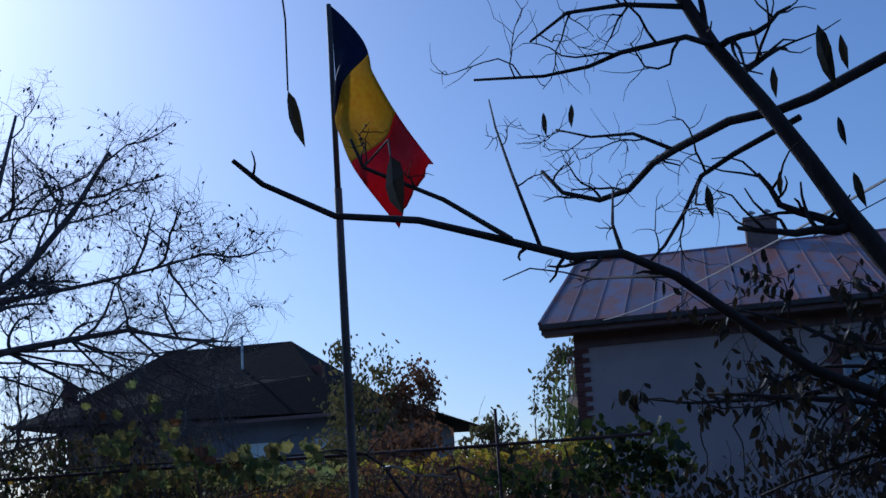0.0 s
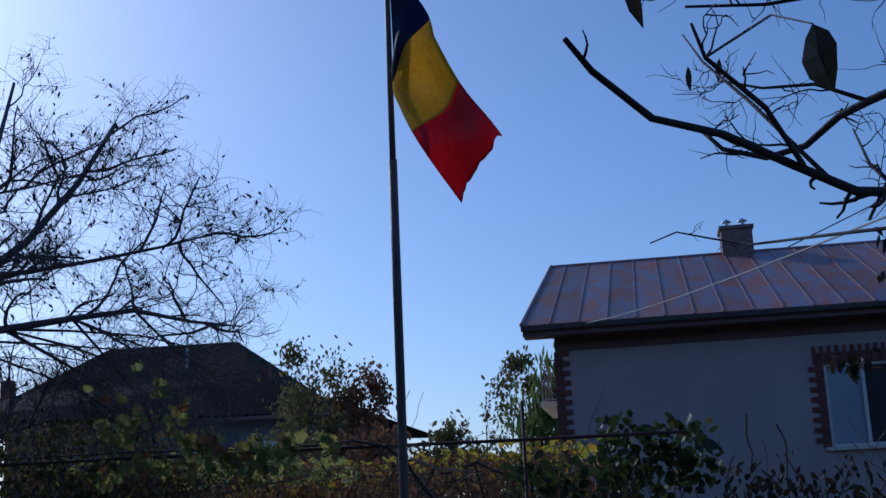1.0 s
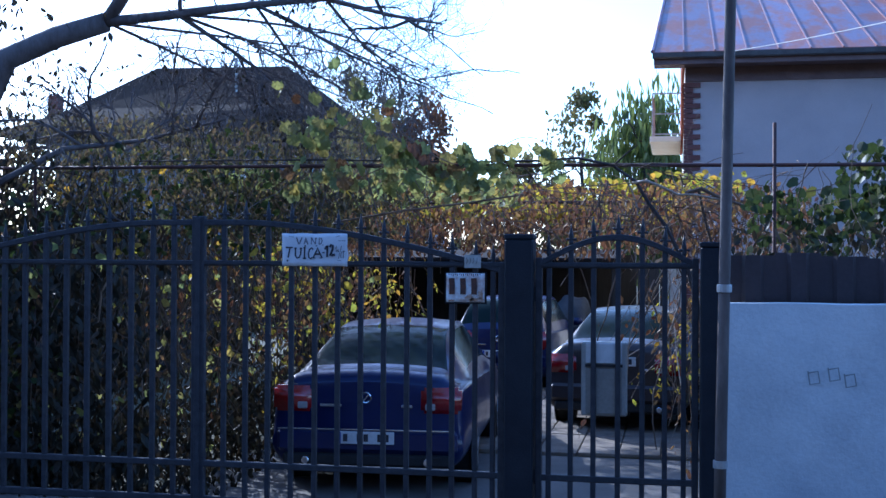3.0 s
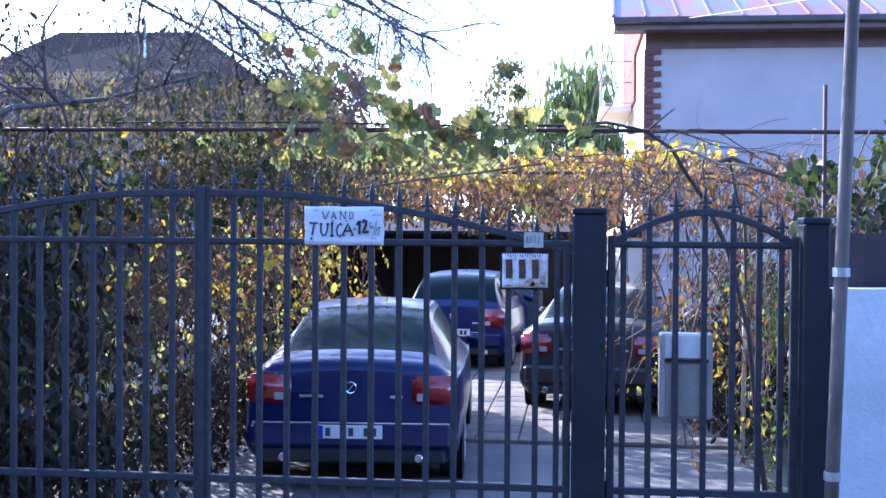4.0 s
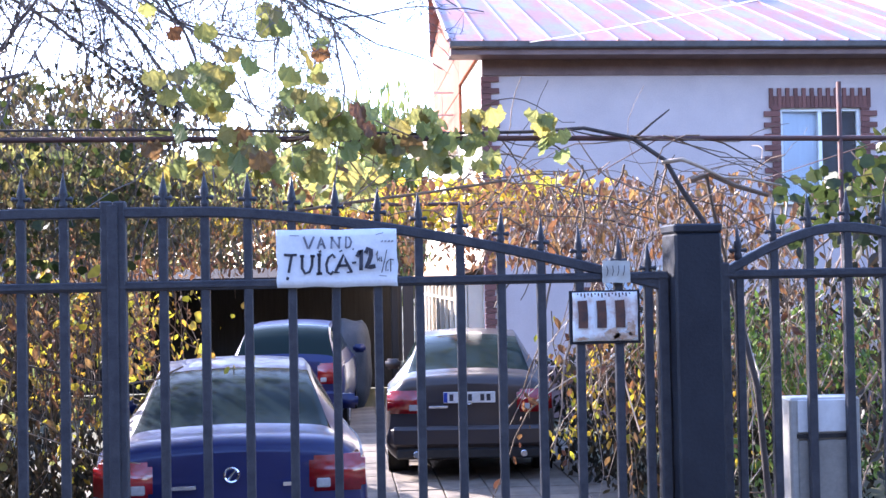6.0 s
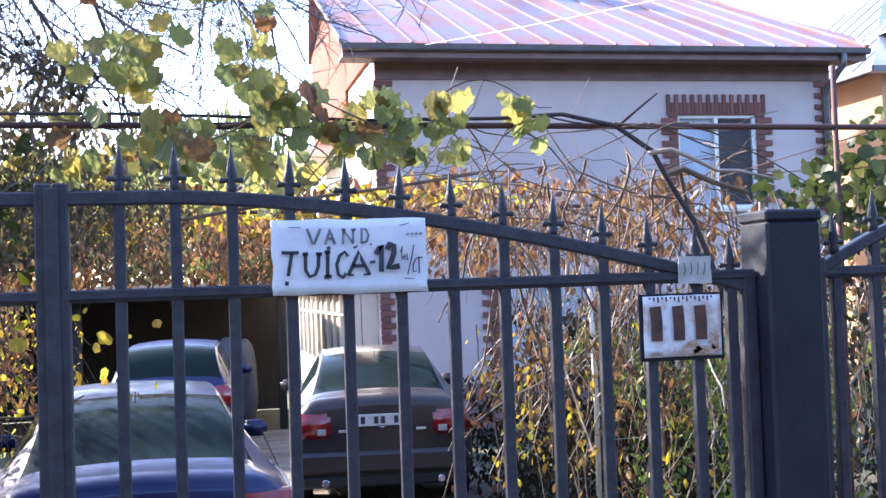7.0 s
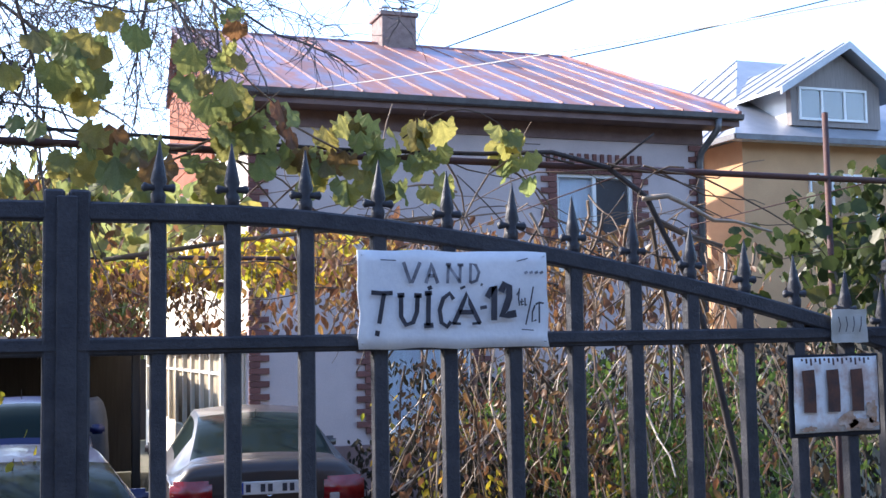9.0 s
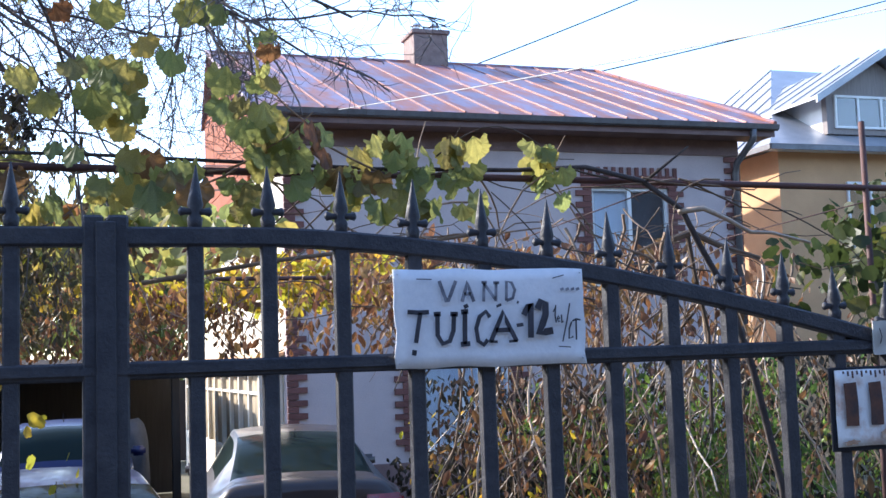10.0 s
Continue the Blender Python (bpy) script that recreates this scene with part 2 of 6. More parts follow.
# ---- builders ----
def empty(name, at=(0, 0, 0), rz=0.0):
    ob = new(name)
    ob.empty_display_size = 0.2
    ob.matrix_world = pose(*at, 0, 0, rz)
    return ob


def part(name, bm, material, parent=None, label="", smooth=False):
    """Links a bmesh as one mesh object, under a thing or a part where one is given."""
    me = bpy.data.meshes.new(name)
    bm.to_mesh(me)
    bm.free()
    me.materials.append(material)
    if smooth:
        for p in me.polygons:
            p.use_smooth = True
    ob = new(name, me)
    if parent:
        ob.parent = parent
    if label:
        ob["label"] = label
    return ob


def bm_box(x0, x1, y0, y1, z0, z1, bevel=0.0, seg=1):
    bm = bmesh.new()
    bmesh.ops.create_cube(bm, size=1.0)
    for v in bm.verts:
        v.co = Vector((x0 + (v.co.x + 0.5) * (x1 - x0), y0 + (v.co.y + 0.5) * (y1 - y0), z0 + (v.co.z + 0.5) * (z1 - z0)))
    if bevel:
        bmesh.ops.bevel(bm, geom=bm.edges[:], offset=bevel, segments=seg, affect="EDGES")
    return bm


def box(name, x0, x1, y0, y1, z0, z1, material, parent=None, bevel=0.0, label=""):
    return part(name, bm_box(x0, x1, y0, y1, z0, z1, bevel), material, parent, label)


def bm_lathe(profile, seg=20, axis="z"):
    """Turns (radius, height) pairs round an axis."""
    bm = bmesh.new()
    rings = []
    for r, h in profile:
        ring = []
        for k in range(seg):
            a = 2 * math.pi * k / seg
            c, s_ = r * math.cos(a), r * math.sin(a)
            ring.append(bm.verts.new({"z": (c, s_, h), "x": (h, c, s_), "y": (c, h, s_)}[axis]))
        rings.append(ring)
    for a, b in zip(rings, rings[1:]):
        for k in range(seg):
            bm.faces.new((a[k], a[(k + 1) % seg], b[(k + 1) % seg], b[k]))
    for ring in (rings[0], rings[-1]):
        bm.faces.new(ring)
    bmesh.ops.recalc_face_normals(bm, faces=bm.faces[:])
    return bm


def bm_prism(outline, x0, x1, axis="x"):
    """A flat outline pushed along an axis: (y, z) pairs along x, (x, z) along y, (x, y) along z."""
    bm = bmesh.new()

    def at(p, h):
        return {"x": (h, p[0], p[1]), "y": (p[0], h, p[1]), "z": (p[0], p[1], h)}[axis]
    a = [bm.verts.new(at(p, x0)) for p in outline]
    b = [bm.verts.new(at(p, x1)) for p in outline]
    bm.faces.new(a)
    bm.faces.new(b[::-1])
    for k in range(len(a)):
        j = (k + 1) % len(a)
        bm.faces.new((a[k], b[k], b[j], a[j]))
    bmesh.ops.recalc_face_normals(bm, faces=bm.faces[:])
    return bm


class Geo:
    """Gathers many small pieces of one kind into one mesh."""

    def __init__(self):
        self.v, self.f, self.n = [], [], 0

    def add(self, verts, faces):
        self.v.extend(verts)
        self.f.extend([tuple(i + self.n for i in f) for f in faces])
        self.n += len(verts)

    def tube(self, pts, r0, r1, sides=5):
        pts = [Vector(p) for p in pts]
        verts, faces = [], []
        last = len(pts) - 1
        for i, p in enumerate(pts):
            d = (pts[min(i + 1, last)] - pts[max(i - 1, 0)])
            if d.length < 1e-6:
                d = Vector((0, 0, 1))
            d.normalize()
            u = d.orthogonal().normalized() if i == 0 else (u - d * u.dot(d)).normalized()
            w = d.cross(u)
            r = r0 + (r1 - r0) * i / max(1, last)
            for k in range(sides):
                a = 2 * math.pi * k / sides
                verts.append(p + (u * math.cos(a) + w * math.sin(a)) * r)
        for i in range(last):
            for k in range(sides):
                j = (k + 1) % sides
                faces.append((i * sides + k, i * sides + j, (i + 1) * sides + j, (i + 1) * sides + k))
        faces.append(tuple(range(sides))[::-1])
        faces.append(tuple(last * sides + k for k in range(sides)))
        self.add(verts, faces)

    def leaf(self, p, size, rng, lean=0.7, shape="oval"):
        """One folded leaf at p, hanging by its stalk."""
        a, b = rng.uniform(0, 2 * math.pi), rng.uniform(-lean, lean)
        m = Euler((b + 0.15, rng.uniform(-lean, lean), a)).to_matrix()
        pts, faces = LEAF_SHAPES[shape]
        s_ = size * rng.uniform(0.65, 1.2)
        p = Vector(p)
        self.add([p + m @ (Vector(q) * s_) for q in pts], faces)

    def object(self, name, material, parent=None, smooth=False, label=""):
        me = bpy.data.meshes.new(name)
        me.from_pydata([tuple(v) for v in self.v], [], self.f)
        me.materials.append(material)
        if smooth:
            me.polygons.foreach_set("use_smooth", [True] * len(me.polygons))
        ob = new(name, me)
        if parent:
            ob.parent = parent
        if label:
            ob["label"] = label
        return ob


def vine_outline():
    """A five-lobed leaf that hangs down from its stalk at the origin, folded a little along the midrib."""
    pts = [(0, 0, 0)]
    n = 15
    for k in range(n + 1):
        a = -0.15 * math.pi + 2.3 * math.pi * 0 + (k / n) * 1.3 * math.pi
        r = 0.42 + 0.13 * abs(math.cos(2.5 * (a - math.pi / 2))) + (0.02 if k % 2 else 0)
        x, z = r * math.cos(a) * 1.05, -0.42 - r * math.sin(a) * 1.0
        pts.append((x, 0.16 * abs(x) + 0.12 * (z + 0.4) ** 2, z + 0.06))
    faces = [(0, k, k + 1) for k in range(1, n + 1)]
    return pts, faces


LEAF_SHAPES = {
    "oval": ([(0, 0, 0), (-0.13, 0.03, -0.15), (0.02, 0, -0.2), (0.15, 0.05, -0.17), (-0.24, 0.08, -0.42), (0, 0.01, -0.45), (0.22, 0.04, -0.4), (-0.2, 0.12, -0.68), (0.03, 0.05, -0.7), (0.15, 0.1, -0.72), (0.05, 0.14, -1.0)],
             [(0, 1, 2), (0, 2, 3), (1, 4, 5, 2), (2, 5, 6, 3), (4, 7, 8, 5), (5, 8, 9, 6), (7, 10, 8), (8, 10, 9)]),
    "narrow": ([(0, 0, 0), (-0.1, 0.02, -0.5), (0.1, 0.02, -0.5), (0, 0.06, -1.0)], [(0, 1, 2), (1, 3, 2)]),
    "vine": vine_outline(),
}


def wander(start, way, length, steps, rng, wild=0.3, drop=0.0):
    """A crooked line from a start along a way."""
    p, d = Vector(start), Vector(way).normalized()
    out = [p.copy()]
    for _ in range(steps):
        d = (d + Vector((rng.gauss(0, wild), rng.gauss(0, wild), rng.gauss(0, wild) - drop))).normalized()
        p = p + d * (length / steps)
        out.append(p.copy())
    return out


TWIG = [1.0]


def grow(geo, line, r0, r1, rng, depth, spread, tips, count=4, shrink=0.55, sides=6, up=0.1, flat=1.0):
    """A limb along a line, with side shoots on it, and shoots on those."""
    geo.tube(line, r0, r1, sides)
    if depth == 0:
        tips.extend(line[1:])
        return
    n = len(line) - 1
    for k in range(count):
        f = rng.uniform(0.2, 1.0) * n
        i = min(int(f), n - 1)
        p = line[i].lerp(line[i + 1], f - i)
        d = (line[i + 1] - line[i]).normalized()
        side = Vector((rng.gauss(0, 1), rng.gauss(0, flat), rng.gauss(0, 1) + up)).normalized()
        w = (d * 0.65 + side * 0.8).normalized()
        ln = spread * rng.uniform(0.5, 1.15)
        r = max(0.0022 * TWIG[0], (r0 + (r1 - r0) * f / n) * 0.55)
        grow(geo, wander(p, w, ln, 6 if depth > 1 else 4, rng, 0.3, -0.02), r, r * 0.4, rng, depth - 1, spread * shrink, tips,
             count, shrink, max(3, sides - 1), up, flat)


# ---- ground ----
def ground_z(x, y):
    """Street level in front of the gate, a ramp behind it, the lower yard beyond."""
    f = min(1.0, max(0.0, (y - 0.1) / 3.2))
    f = f * f * (3 - 2 * f)
    return 0.6 * (1 - f)


def build_ground():
    bm = bmesh.new()
    xs = [-900, -300, -100, -40, -20, -12, -8, -6, -4, -3, -2, -1, 0, 1, 2, 3, 4, 6, 8, 12, 20, 40, 100, 300, 900]
    ys = [-900, -200, -60, -20, -12, -9, -7, -5, -3, -2, -1, 0, 0.4, 0.8, 1.2, 1.6, 2, 2.4, 2.8, 3.3, 4, 5, 7, 10, 14, 20, 30, 60, 120, 300, 900]
    grid = [[bm.verts.new((x, y, ground_z(x, y) - 0.02)) for x in xs] for y in ys]
    for a, b in zip(grid, grid[1:]):
        for k in range(len(xs) - 1):
            bm.faces.new((a[k], a[k + 1], b[k + 1], b[k]))
    tagged(part("ground", bm, SOIL, smooth=True), "bare soil and thin grass of the yard and verge", "ground", kind="structure")
    bm = bmesh.new()
    rows = [0.15, 0.5, 0.9, 1.3, 1.7, 2.1, 2.5, 2.9, 3.4, 4.2, 5.2, 6.3]
    grid = [[bm.verts.new((x, y, ground_z(x, y) + 0.01)) for x in (-2.3, -1, 0.3, 1.6, 2.9)] for y in rows]
    for a, b in zip(grid, grid[1:]):
        for k in range(4):
            bm.faces.new((a[k], a[k + 1], b[k + 1], b[k]))
    tagged(part("driveway", bm, CONC, smooth=True), "grey concrete driveway sloping down from the gate", "driveway", kind="structure")
    tagged(box("road", -60, 60, -14, -4.2, 0.45, 0.6, ASPH, bevel=0.01), "worn asphalt village road", "road", kind="structure")
    tagged(box("pavement", -60, 60, -4.2, 0.1, 0.4, 0.61, VERGE, bevel=0.01), "trodden gravel pavement in front of the gate", "pavement", kind="structure")


build_ground()
# unseen wall, added to hold back sky light from the shaded fronts
tagged(box("unseen_sky_block_wall", -70, 70, -17.4, -17.0, 0.4, 10.5, DARKW), "unseen dark wall added behind the camera to cut the sky light", "wall", kind="structure")


# ---- gate ----
def arch_z(x):
    """Height of the arched top rail over the plan."""
    d = abs(x + 0.515)
    f = max(0.0, (d - 0.27) / 1.45)
    return 2.362 - 0.25 * f ** 1.6


def finial_mesh():
    """A cast spear point with two short arms."""
    bm = bm_lathe([(0.012, 0.0), (0.014, 0.02), (0.009, 0.03), (0.015, 0.045), (0.011, 0.065), (0.004, 0.1), (0.001, 0.118)], 8)
    arm = bm_lathe([(0.004, -0.03), (0.009, -0.026), (0.006, -0.016), (0.007, 0.0), (0.006, 0.016), (0.009, 0.026), (0.004, 0.03)], 7, "x")
    me2 = bpy.data.meshes.new("arm")
    arm.to_mesh(me2)
    arm.free()
    for v in me2.vertices:
        v.co.z += 0.033
    bm.from_mesh(me2)
    bpy.data.meshes.remove(me2)
    me = bpy.data.meshes.new("finial")
    bm.to_mesh(me)
    bm.free()
    me.materials.append(IRON)
    for p in me.polygons:
        p.use_smooth = True
    return me


FINIAL = finial_mesh()


def rail_strip(name, x0, x1, zf, h, parent, y0=-0.018, y1=0.022):
    """A rail whose height follows zf(x)."""
    bm = bmesh.new()
    n = 24
    prev = None
    for k in range(n + 1):
        x = x0 + (x1 - x0) * k / n
        z = zf(x)
        ring = [bm.verts.new(c) for c in ((x, y0, z - h), (x, y0, z), (x, y1, z), (x, y1, z - h))]
        if prev:
            for j in range(4):
                bm.faces.new((prev[j], prev[(j + 1) % 4], ring[(j + 1) % 4], ring[j]))
        else:
            bm.faces.new(ring)
        prev = ring
    bm.faces.new(prev[::-1])
    bmesh.ops.recalc_face_normals(bm, faces=bm.faces[:])
    bmesh.ops.bevel(bm, geom=[e for e in bm.edges if abs(e.verts[0].co.x - e.verts[1].co.x) > 0.001], offset=0.004, segments=1, affect="EDGES")
    return part(name, bm, IRON, parent)


def gate_leaf(name, x0, x1, zf, bars, label, low=0.72):
    g = empty(name, ((x0 + x1) / 2, 0, low))
    inv = g.matrix_world.inverted()
    made = []
    made.append(rail_strip("top_rail", x0, x1, zf, 0.034, g))
    made.append(box("middle_rail", x0, x1, -0.016, 0.02, 2.094, 2.126, IRON, g, 0.004))
    made.append(box("middle_rail_strip", x0, x1, -0.022, -0.017, 2.104, 2.116, IRON, g))
    made.append(box("lower_rail", x0, x1, -0.016, 0.02, 0.93, 0.965, IRON, g, 0.004))
    made.append(box("bottom_rail", x0, x1, -0.016, 0.02, low, low + 0.04, IRON, g, 0.004))
    for x in (x0 + 0.018, x1 - 0.018):
        made.append(box("stile", x - 0.018, x + 0.018, -0.02, 0.024, low, zf(x) + 0.02, IRON, g, 0.004))
    for x in bars:
        made.append(box("bar", x - 0.014, x + 0.014, -0.013, 0.015, low + 0.04, zf(x) - 0.02, IRON, g, 0.003))
        f = new("finial", FINIAL)
        f.parent = g
        f.matrix_basis = pose(x, 0, zf(x) - 0.004, 0, random.uniform(-2, 2), random.uniform(-6, 6))
        made.append(f)
    for o in made:
        o.matrix_parent_inverse = inv
    return tagged(g, label, "gate", group="driveway gate leaves", kind="")


RIGHT_BARS = [-0.36, -0.228, -0.092, 0.048, 0.188, 0.323, 0.458, 0.592, 0.726, 0.858, 0.985, 1.115, 1.215]
gate_leaf("gate_leaf", -0.512, 1.282, arch_z, RIGHT_BARS, "dark grey iron gate leaf with spear finials and arched top")
gl = gate_leaf("gate_leaf", -2.312, -0.518, arch_z, [-1.03 - x for x in RIGHT_BARS], "dark grey iron gate leaf overgrown by a vine behind")

stop = box("stop_bar", -0.532, -0.498, -0.027, -0.0205, 0.74, 2.37, IRON, gl, 0.002)
stop.matrix_parent_inverse = gl.matrix_world.inverted()


def wicket_z(x):
    return 2.12 + 0.16 * math.sin(math.pi * min(1, max(0, (x - 1.45) / 0.88)))


wk = gate_leaf("wicket_gate", 1.452, 2.328, wicket_z, [1.525, 1.645, 1.768, 1.9, 2.03, 2.15, 2.25], "narrow dark iron wicket gate between two posts")

for hz in (0.95, 1.95):
    hn = box("hinge", 1.446, 1.456, -0.01, 0.012, hz - 0.04, hz + 0.04, IRON, wk)
    hn.matrix_parent_inverse = wk.matrix_world.inverted()


def gate_post(x0, x1, top, label):
    p = empty("gate_post", ((x0 + x1) / 2, 0, 0.55))
    a = box("post_body", x0, x1, -0.08, 0.08, 0.55, top - 0.03, POST, p, 0.008)
    b = box("post_cap", x0 - 0.003, x1 + 0.003, -0.083, 0.083, top - 0.03, top, POST, p, 0.006)
    inv = p.matrix_world.inverted()
    a.matrix_parent_inverse = b.matrix_parent_inverse = inv
    tagged(p, label, "gate post", group="gate posts")


gate_post(1.287, 1.444, 2.28, "thick square dark steel gate post between gate and wicket")
gate_post(2.335, 2.455, 2.24, "square dark steel post beside the white wall")
gate_post(-2.475, -2.318, 2.28, "thick square dark steel post at the overgrown gate side")


def settle(thing):
    """The direct parts were built in world places: keep them there under their thing."""
    inv = thing.matrix_world.inverted()
    for o in thing.children:
        o.matrix_parent_inverse = inv
    return thing


# ---- signs, box, wall ----
def stroke(geo, pts, w, y):
    """A brush stroke in the upright plane y."""
    pts = [Vector((x, 0, z)) for x, z in pts]
    verts = []
    for i, p in enumerate(pts):
        d = (pts[min(i + 1, len(pts) - 1)] - pts[max(i - 1, 0)]).normalized()
        nrm = Vector((-d.z, 0, d.x)) * w / 2
        for q, yy in ((p + nrm, y), (p - nrm, y)):
            verts.append((q.x, yy, q.z))
    faces = [(2 * i, 2 * i + 1, 2 * i + 3, 2 * i + 2) for i in range(len(pts) - 1)]
    geo.add(verts, faces)


def sheet(x0, x1, z0, z1, y, wave, thick=0.003, n=16, m=8, seed=1):
    """A thin plate with slightly wavy surface and edges."""
    rng = random.Random(seed)
    bm = bmesh.new()
    layers = []
    for side in (0, 1):
        grid = []
        for j in range(m + 1):
            row = []
            for i in range(n + 1):
                u, v = i / n, j / m
                o = wave * noise.noise(Vector((u * 3.1 + seed, v * 2.3, 0.3)))
                ex = wave * 0.8 * noise.noise(Vector((v * 4 + seed, 7.7, i * 0.0)))
                ez = wave * 0.8 * noise.noise(Vector((u * 5 + seed, 2.2, 0.0)))
                row.append(bm.verts.new((x0 + (x1 - x0) * u + ex, y + o + side * thick, z0 + (z1 - z0) * v + ez)))
            grid.append(row)
        layers.append(grid)
        for j in range(m):
            for i in range(n):
                q = (grid[j][i], grid[j][i + 1], grid[j + 1][i + 1], grid[j + 1][i])
                bm.faces.new(q if side == 0 else q[::-1])
    f, b = layers
    ring = [(0, i) for i in range(n)] + [(j, n) for j in range(m)] + [(m, n - i) for i in range(n)] + [(m - j, 0) for j in range(m)]
    for k in range(len(ring)):
        (j, i), (jj, ii) = ring[k], ring[(k + 1) % len(ring)]
        bm.faces.new((f[j][i], b[j][i], b[jj][ii], f[jj][ii]))
    bmesh.ops.recalc_face_normals(bm, faces=bm.faces[:])
    return bm


# brush strokes of each hand-drawn letter on a unit square
GLYPHS = {
    "V": [[(0, 1), (0.45, 0), (0.55, 0.02), (1, 1)]],
    "A": [[(0.02, 0), (0.25, 0.5), (0.47, 1), (0.6, 0.65), (0.97, 0)], [(0.2, 0.38), (0.72, 0.38)]],
    "N": [[(0.1, 0), (0.12, 1)], [(0.12, 0.95), (0.85, 0.1)], [(0.87, 0), (0.88, 1)], [(-0.05, 1), (0.3, 1)], [(0.7, 0.98), (1.08, 0.98)]],
    "D": [[(0.1, 0), (0.12, 1), (0.6, 0.92), (0.9, 0.55), (0.7, 0.12), (0.1, 0)]],
    "T": [[(0, 1), (0.5, 0.97), (1, 0.98)], [(0.6, 0.97), (0.5, 0.5), (0.4, 0)]],
    "U": [[(0.08, 1), (0.1, 0.3), (0.35, 0.02), (0.7, 0.1), (0.88, 0.45), (0.9, 1)], [(-0.1, 0.99), (0.25, 1)], [(0.72, 0.99), (1.1, 0.98)]],
    "I": [[(0.5, 1), (0.45, 0)], [(0.0, 0.0), (1.0, 0.02)], [(0.1, 0.98), (0.85, 1)]],
    "C": [[(0.95, 0.82), (0.7, 1), (0.3, 0.85), (0.08, 0.5), (0.2, 0.12), (0.55, 0), (0.8, 0.15)]],
    "S": [[(0, 0.02), (0.3, 0.0)], [(0.7, 0.0), (1.0, 0.02)]],
    "1": [[(0.0, 0.66), (0.5, 0.92), (0.75, 1), (0.72, 0.5), (0.7, 0)]],
    "2": [[(0.05, 0.75), (0.25, 0.98), (0.55, 0.9), (0.55, 0.6), (0.35, 0.3), (0.12, 0.06), (0.5, 0.08), (1.0, 0.12)]],
    "l": [[(0.2, 0.6), (0.7, 1), (0.5, 0.4), (0.7, 0)]],
    "e": [[(0.1, 0.45), (0.9, 0.6), (0.5, 1), (0.15, 0.5), (0.5, 0), (1, 0.2)]],
    "i": [[(0.4, 1), (0.5, 0), (1, 0.2)]],
    "/": [[(1, 1), (0.6, 0.55), (0, 0)]],
    "L": [[(0.7, 1), (0.3, 0.6), (0.25, 0.05), (0.9, 0.15)]],
    "t": [[(0.5, 1), (0.5, 0)], [(0, 0.9), (0.5, 1.0), (1.1, 0.95)]],
}


def paper_sign():
    s_ = empty("paper_sign", (0.19, -0.02, 2.1))
    part("sheet", sheet(0.0, 0.386, 2.096, 2.281, -0.026, 0.006, seed=3), PAPER, s_, smooth=True)
    y = -0.0335
    SIGN_LETTERS = [("V", 0.086, 2.22, 0.033, 0.039, 0.007, FADEDINK), ("A", 0.131, 2.219, 0.025, 0.038, 0.007, FADEDINK), ("N", 0.172, 2.219, 0.032, 0.036, 0.006, FADEDINK),
                    ("D", 0.219, 2.22, 0.022, 0.037, 0.006, FADEDINK), ("T", 0.022, 2.144, 0.042, 0.058, 0.0085, INK), ("U", 0.077, 2.14, 0.04, 0.057, 0.009, INK),
                    ("I", 0.126, 2.139, 0.019, 0.062, 0.0095, INK), ("C", 0.155, 2.137, 0.032, 0.063, 0.0085, INK), ("A", 0.186, 2.142, 0.056, 0.058, 0.009, INK),
                    ("S", 0.184, 2.142, 0.058, 0.05, 0.005, INK), ("1", 0.255, 2.148, 0.02, 0.066, 0.0125, INK), ("2", 0.282, 2.153, 0.034, 0.066, 0.014, INK),
                    ("l", 0.315, 2.176, 0.011, 0.034, 0.003, INK), ("e", 0.324, 2.177, 0.007, 0.012, 0.003, INK), ("i", 0.331, 2.175, 0.007, 0.016, 0.003, INK),
                    ("/", 0.335, 2.139, 0.017, 0.074, 0.003, INK), ("L", 0.345, 2.143, 0.014, 0.034, 0.0035, INK), ("t", 0.356, 2.142, 0.016, 0.04, 0.0035, INK)]
    for ch, x, z, w, hgt, pen, ink in SIGN_LETTERS:
        g = Geo()
        for line in GLYPHS[ch]:
            stroke(g, [(x + u * w + 0.05 * (v - 0.5) * w, z + v * hgt) for u, v in line], pen, y)
        g.object("letter", ink, s_)
    for w, pts in ((0.009, [(0.035, 2.131), (0.033, 2.121)]), (0.009, [(0.137, 2.214), (0.14, 2.207)]), (0.005, [(0.2, 2.209), (0.21, 2.213)]),
                   (0.007, [(0.24, 2.172), (0.254, 2.174)]), (0.004, [(0.245, 2.219), (0.243, 2.214)]),
                   (0.002, [(0.042, 2.263), (0.072, 2.262)]), (0.002, [(0.318, 2.262), (0.342, 2.268)]), (0.002, [(0.326, 2.13), (0.351, 2.128)])):
        g = Geo()
        stroke(g, pts, w, y)
        g.object("pen_mark", INK, s_)
    for k in range(4):
        g = Geo()
        stroke(g, [(0.334 + k * 0.011, 2.239), (0.341 + k * 0.011, 2.242)], 0.005, y)
        g.object("faded_mark", FADEDINK, s_)
    for x in (0.006, 0.378):
        for z in (2.272, 2.106):
            wire = Geo()
            wire.tube([(x, -0.032, z), (x, -0.01, z + 0.004), (x, 0.014, z)], 0.0012, 0.0012, 5)
            wire.object("wire_tie", STEEL, s_)
    settle(s_)
    tagged(s_, "white hand-lettered paper sign tied to the gate bars", "sign")


paper_sign()


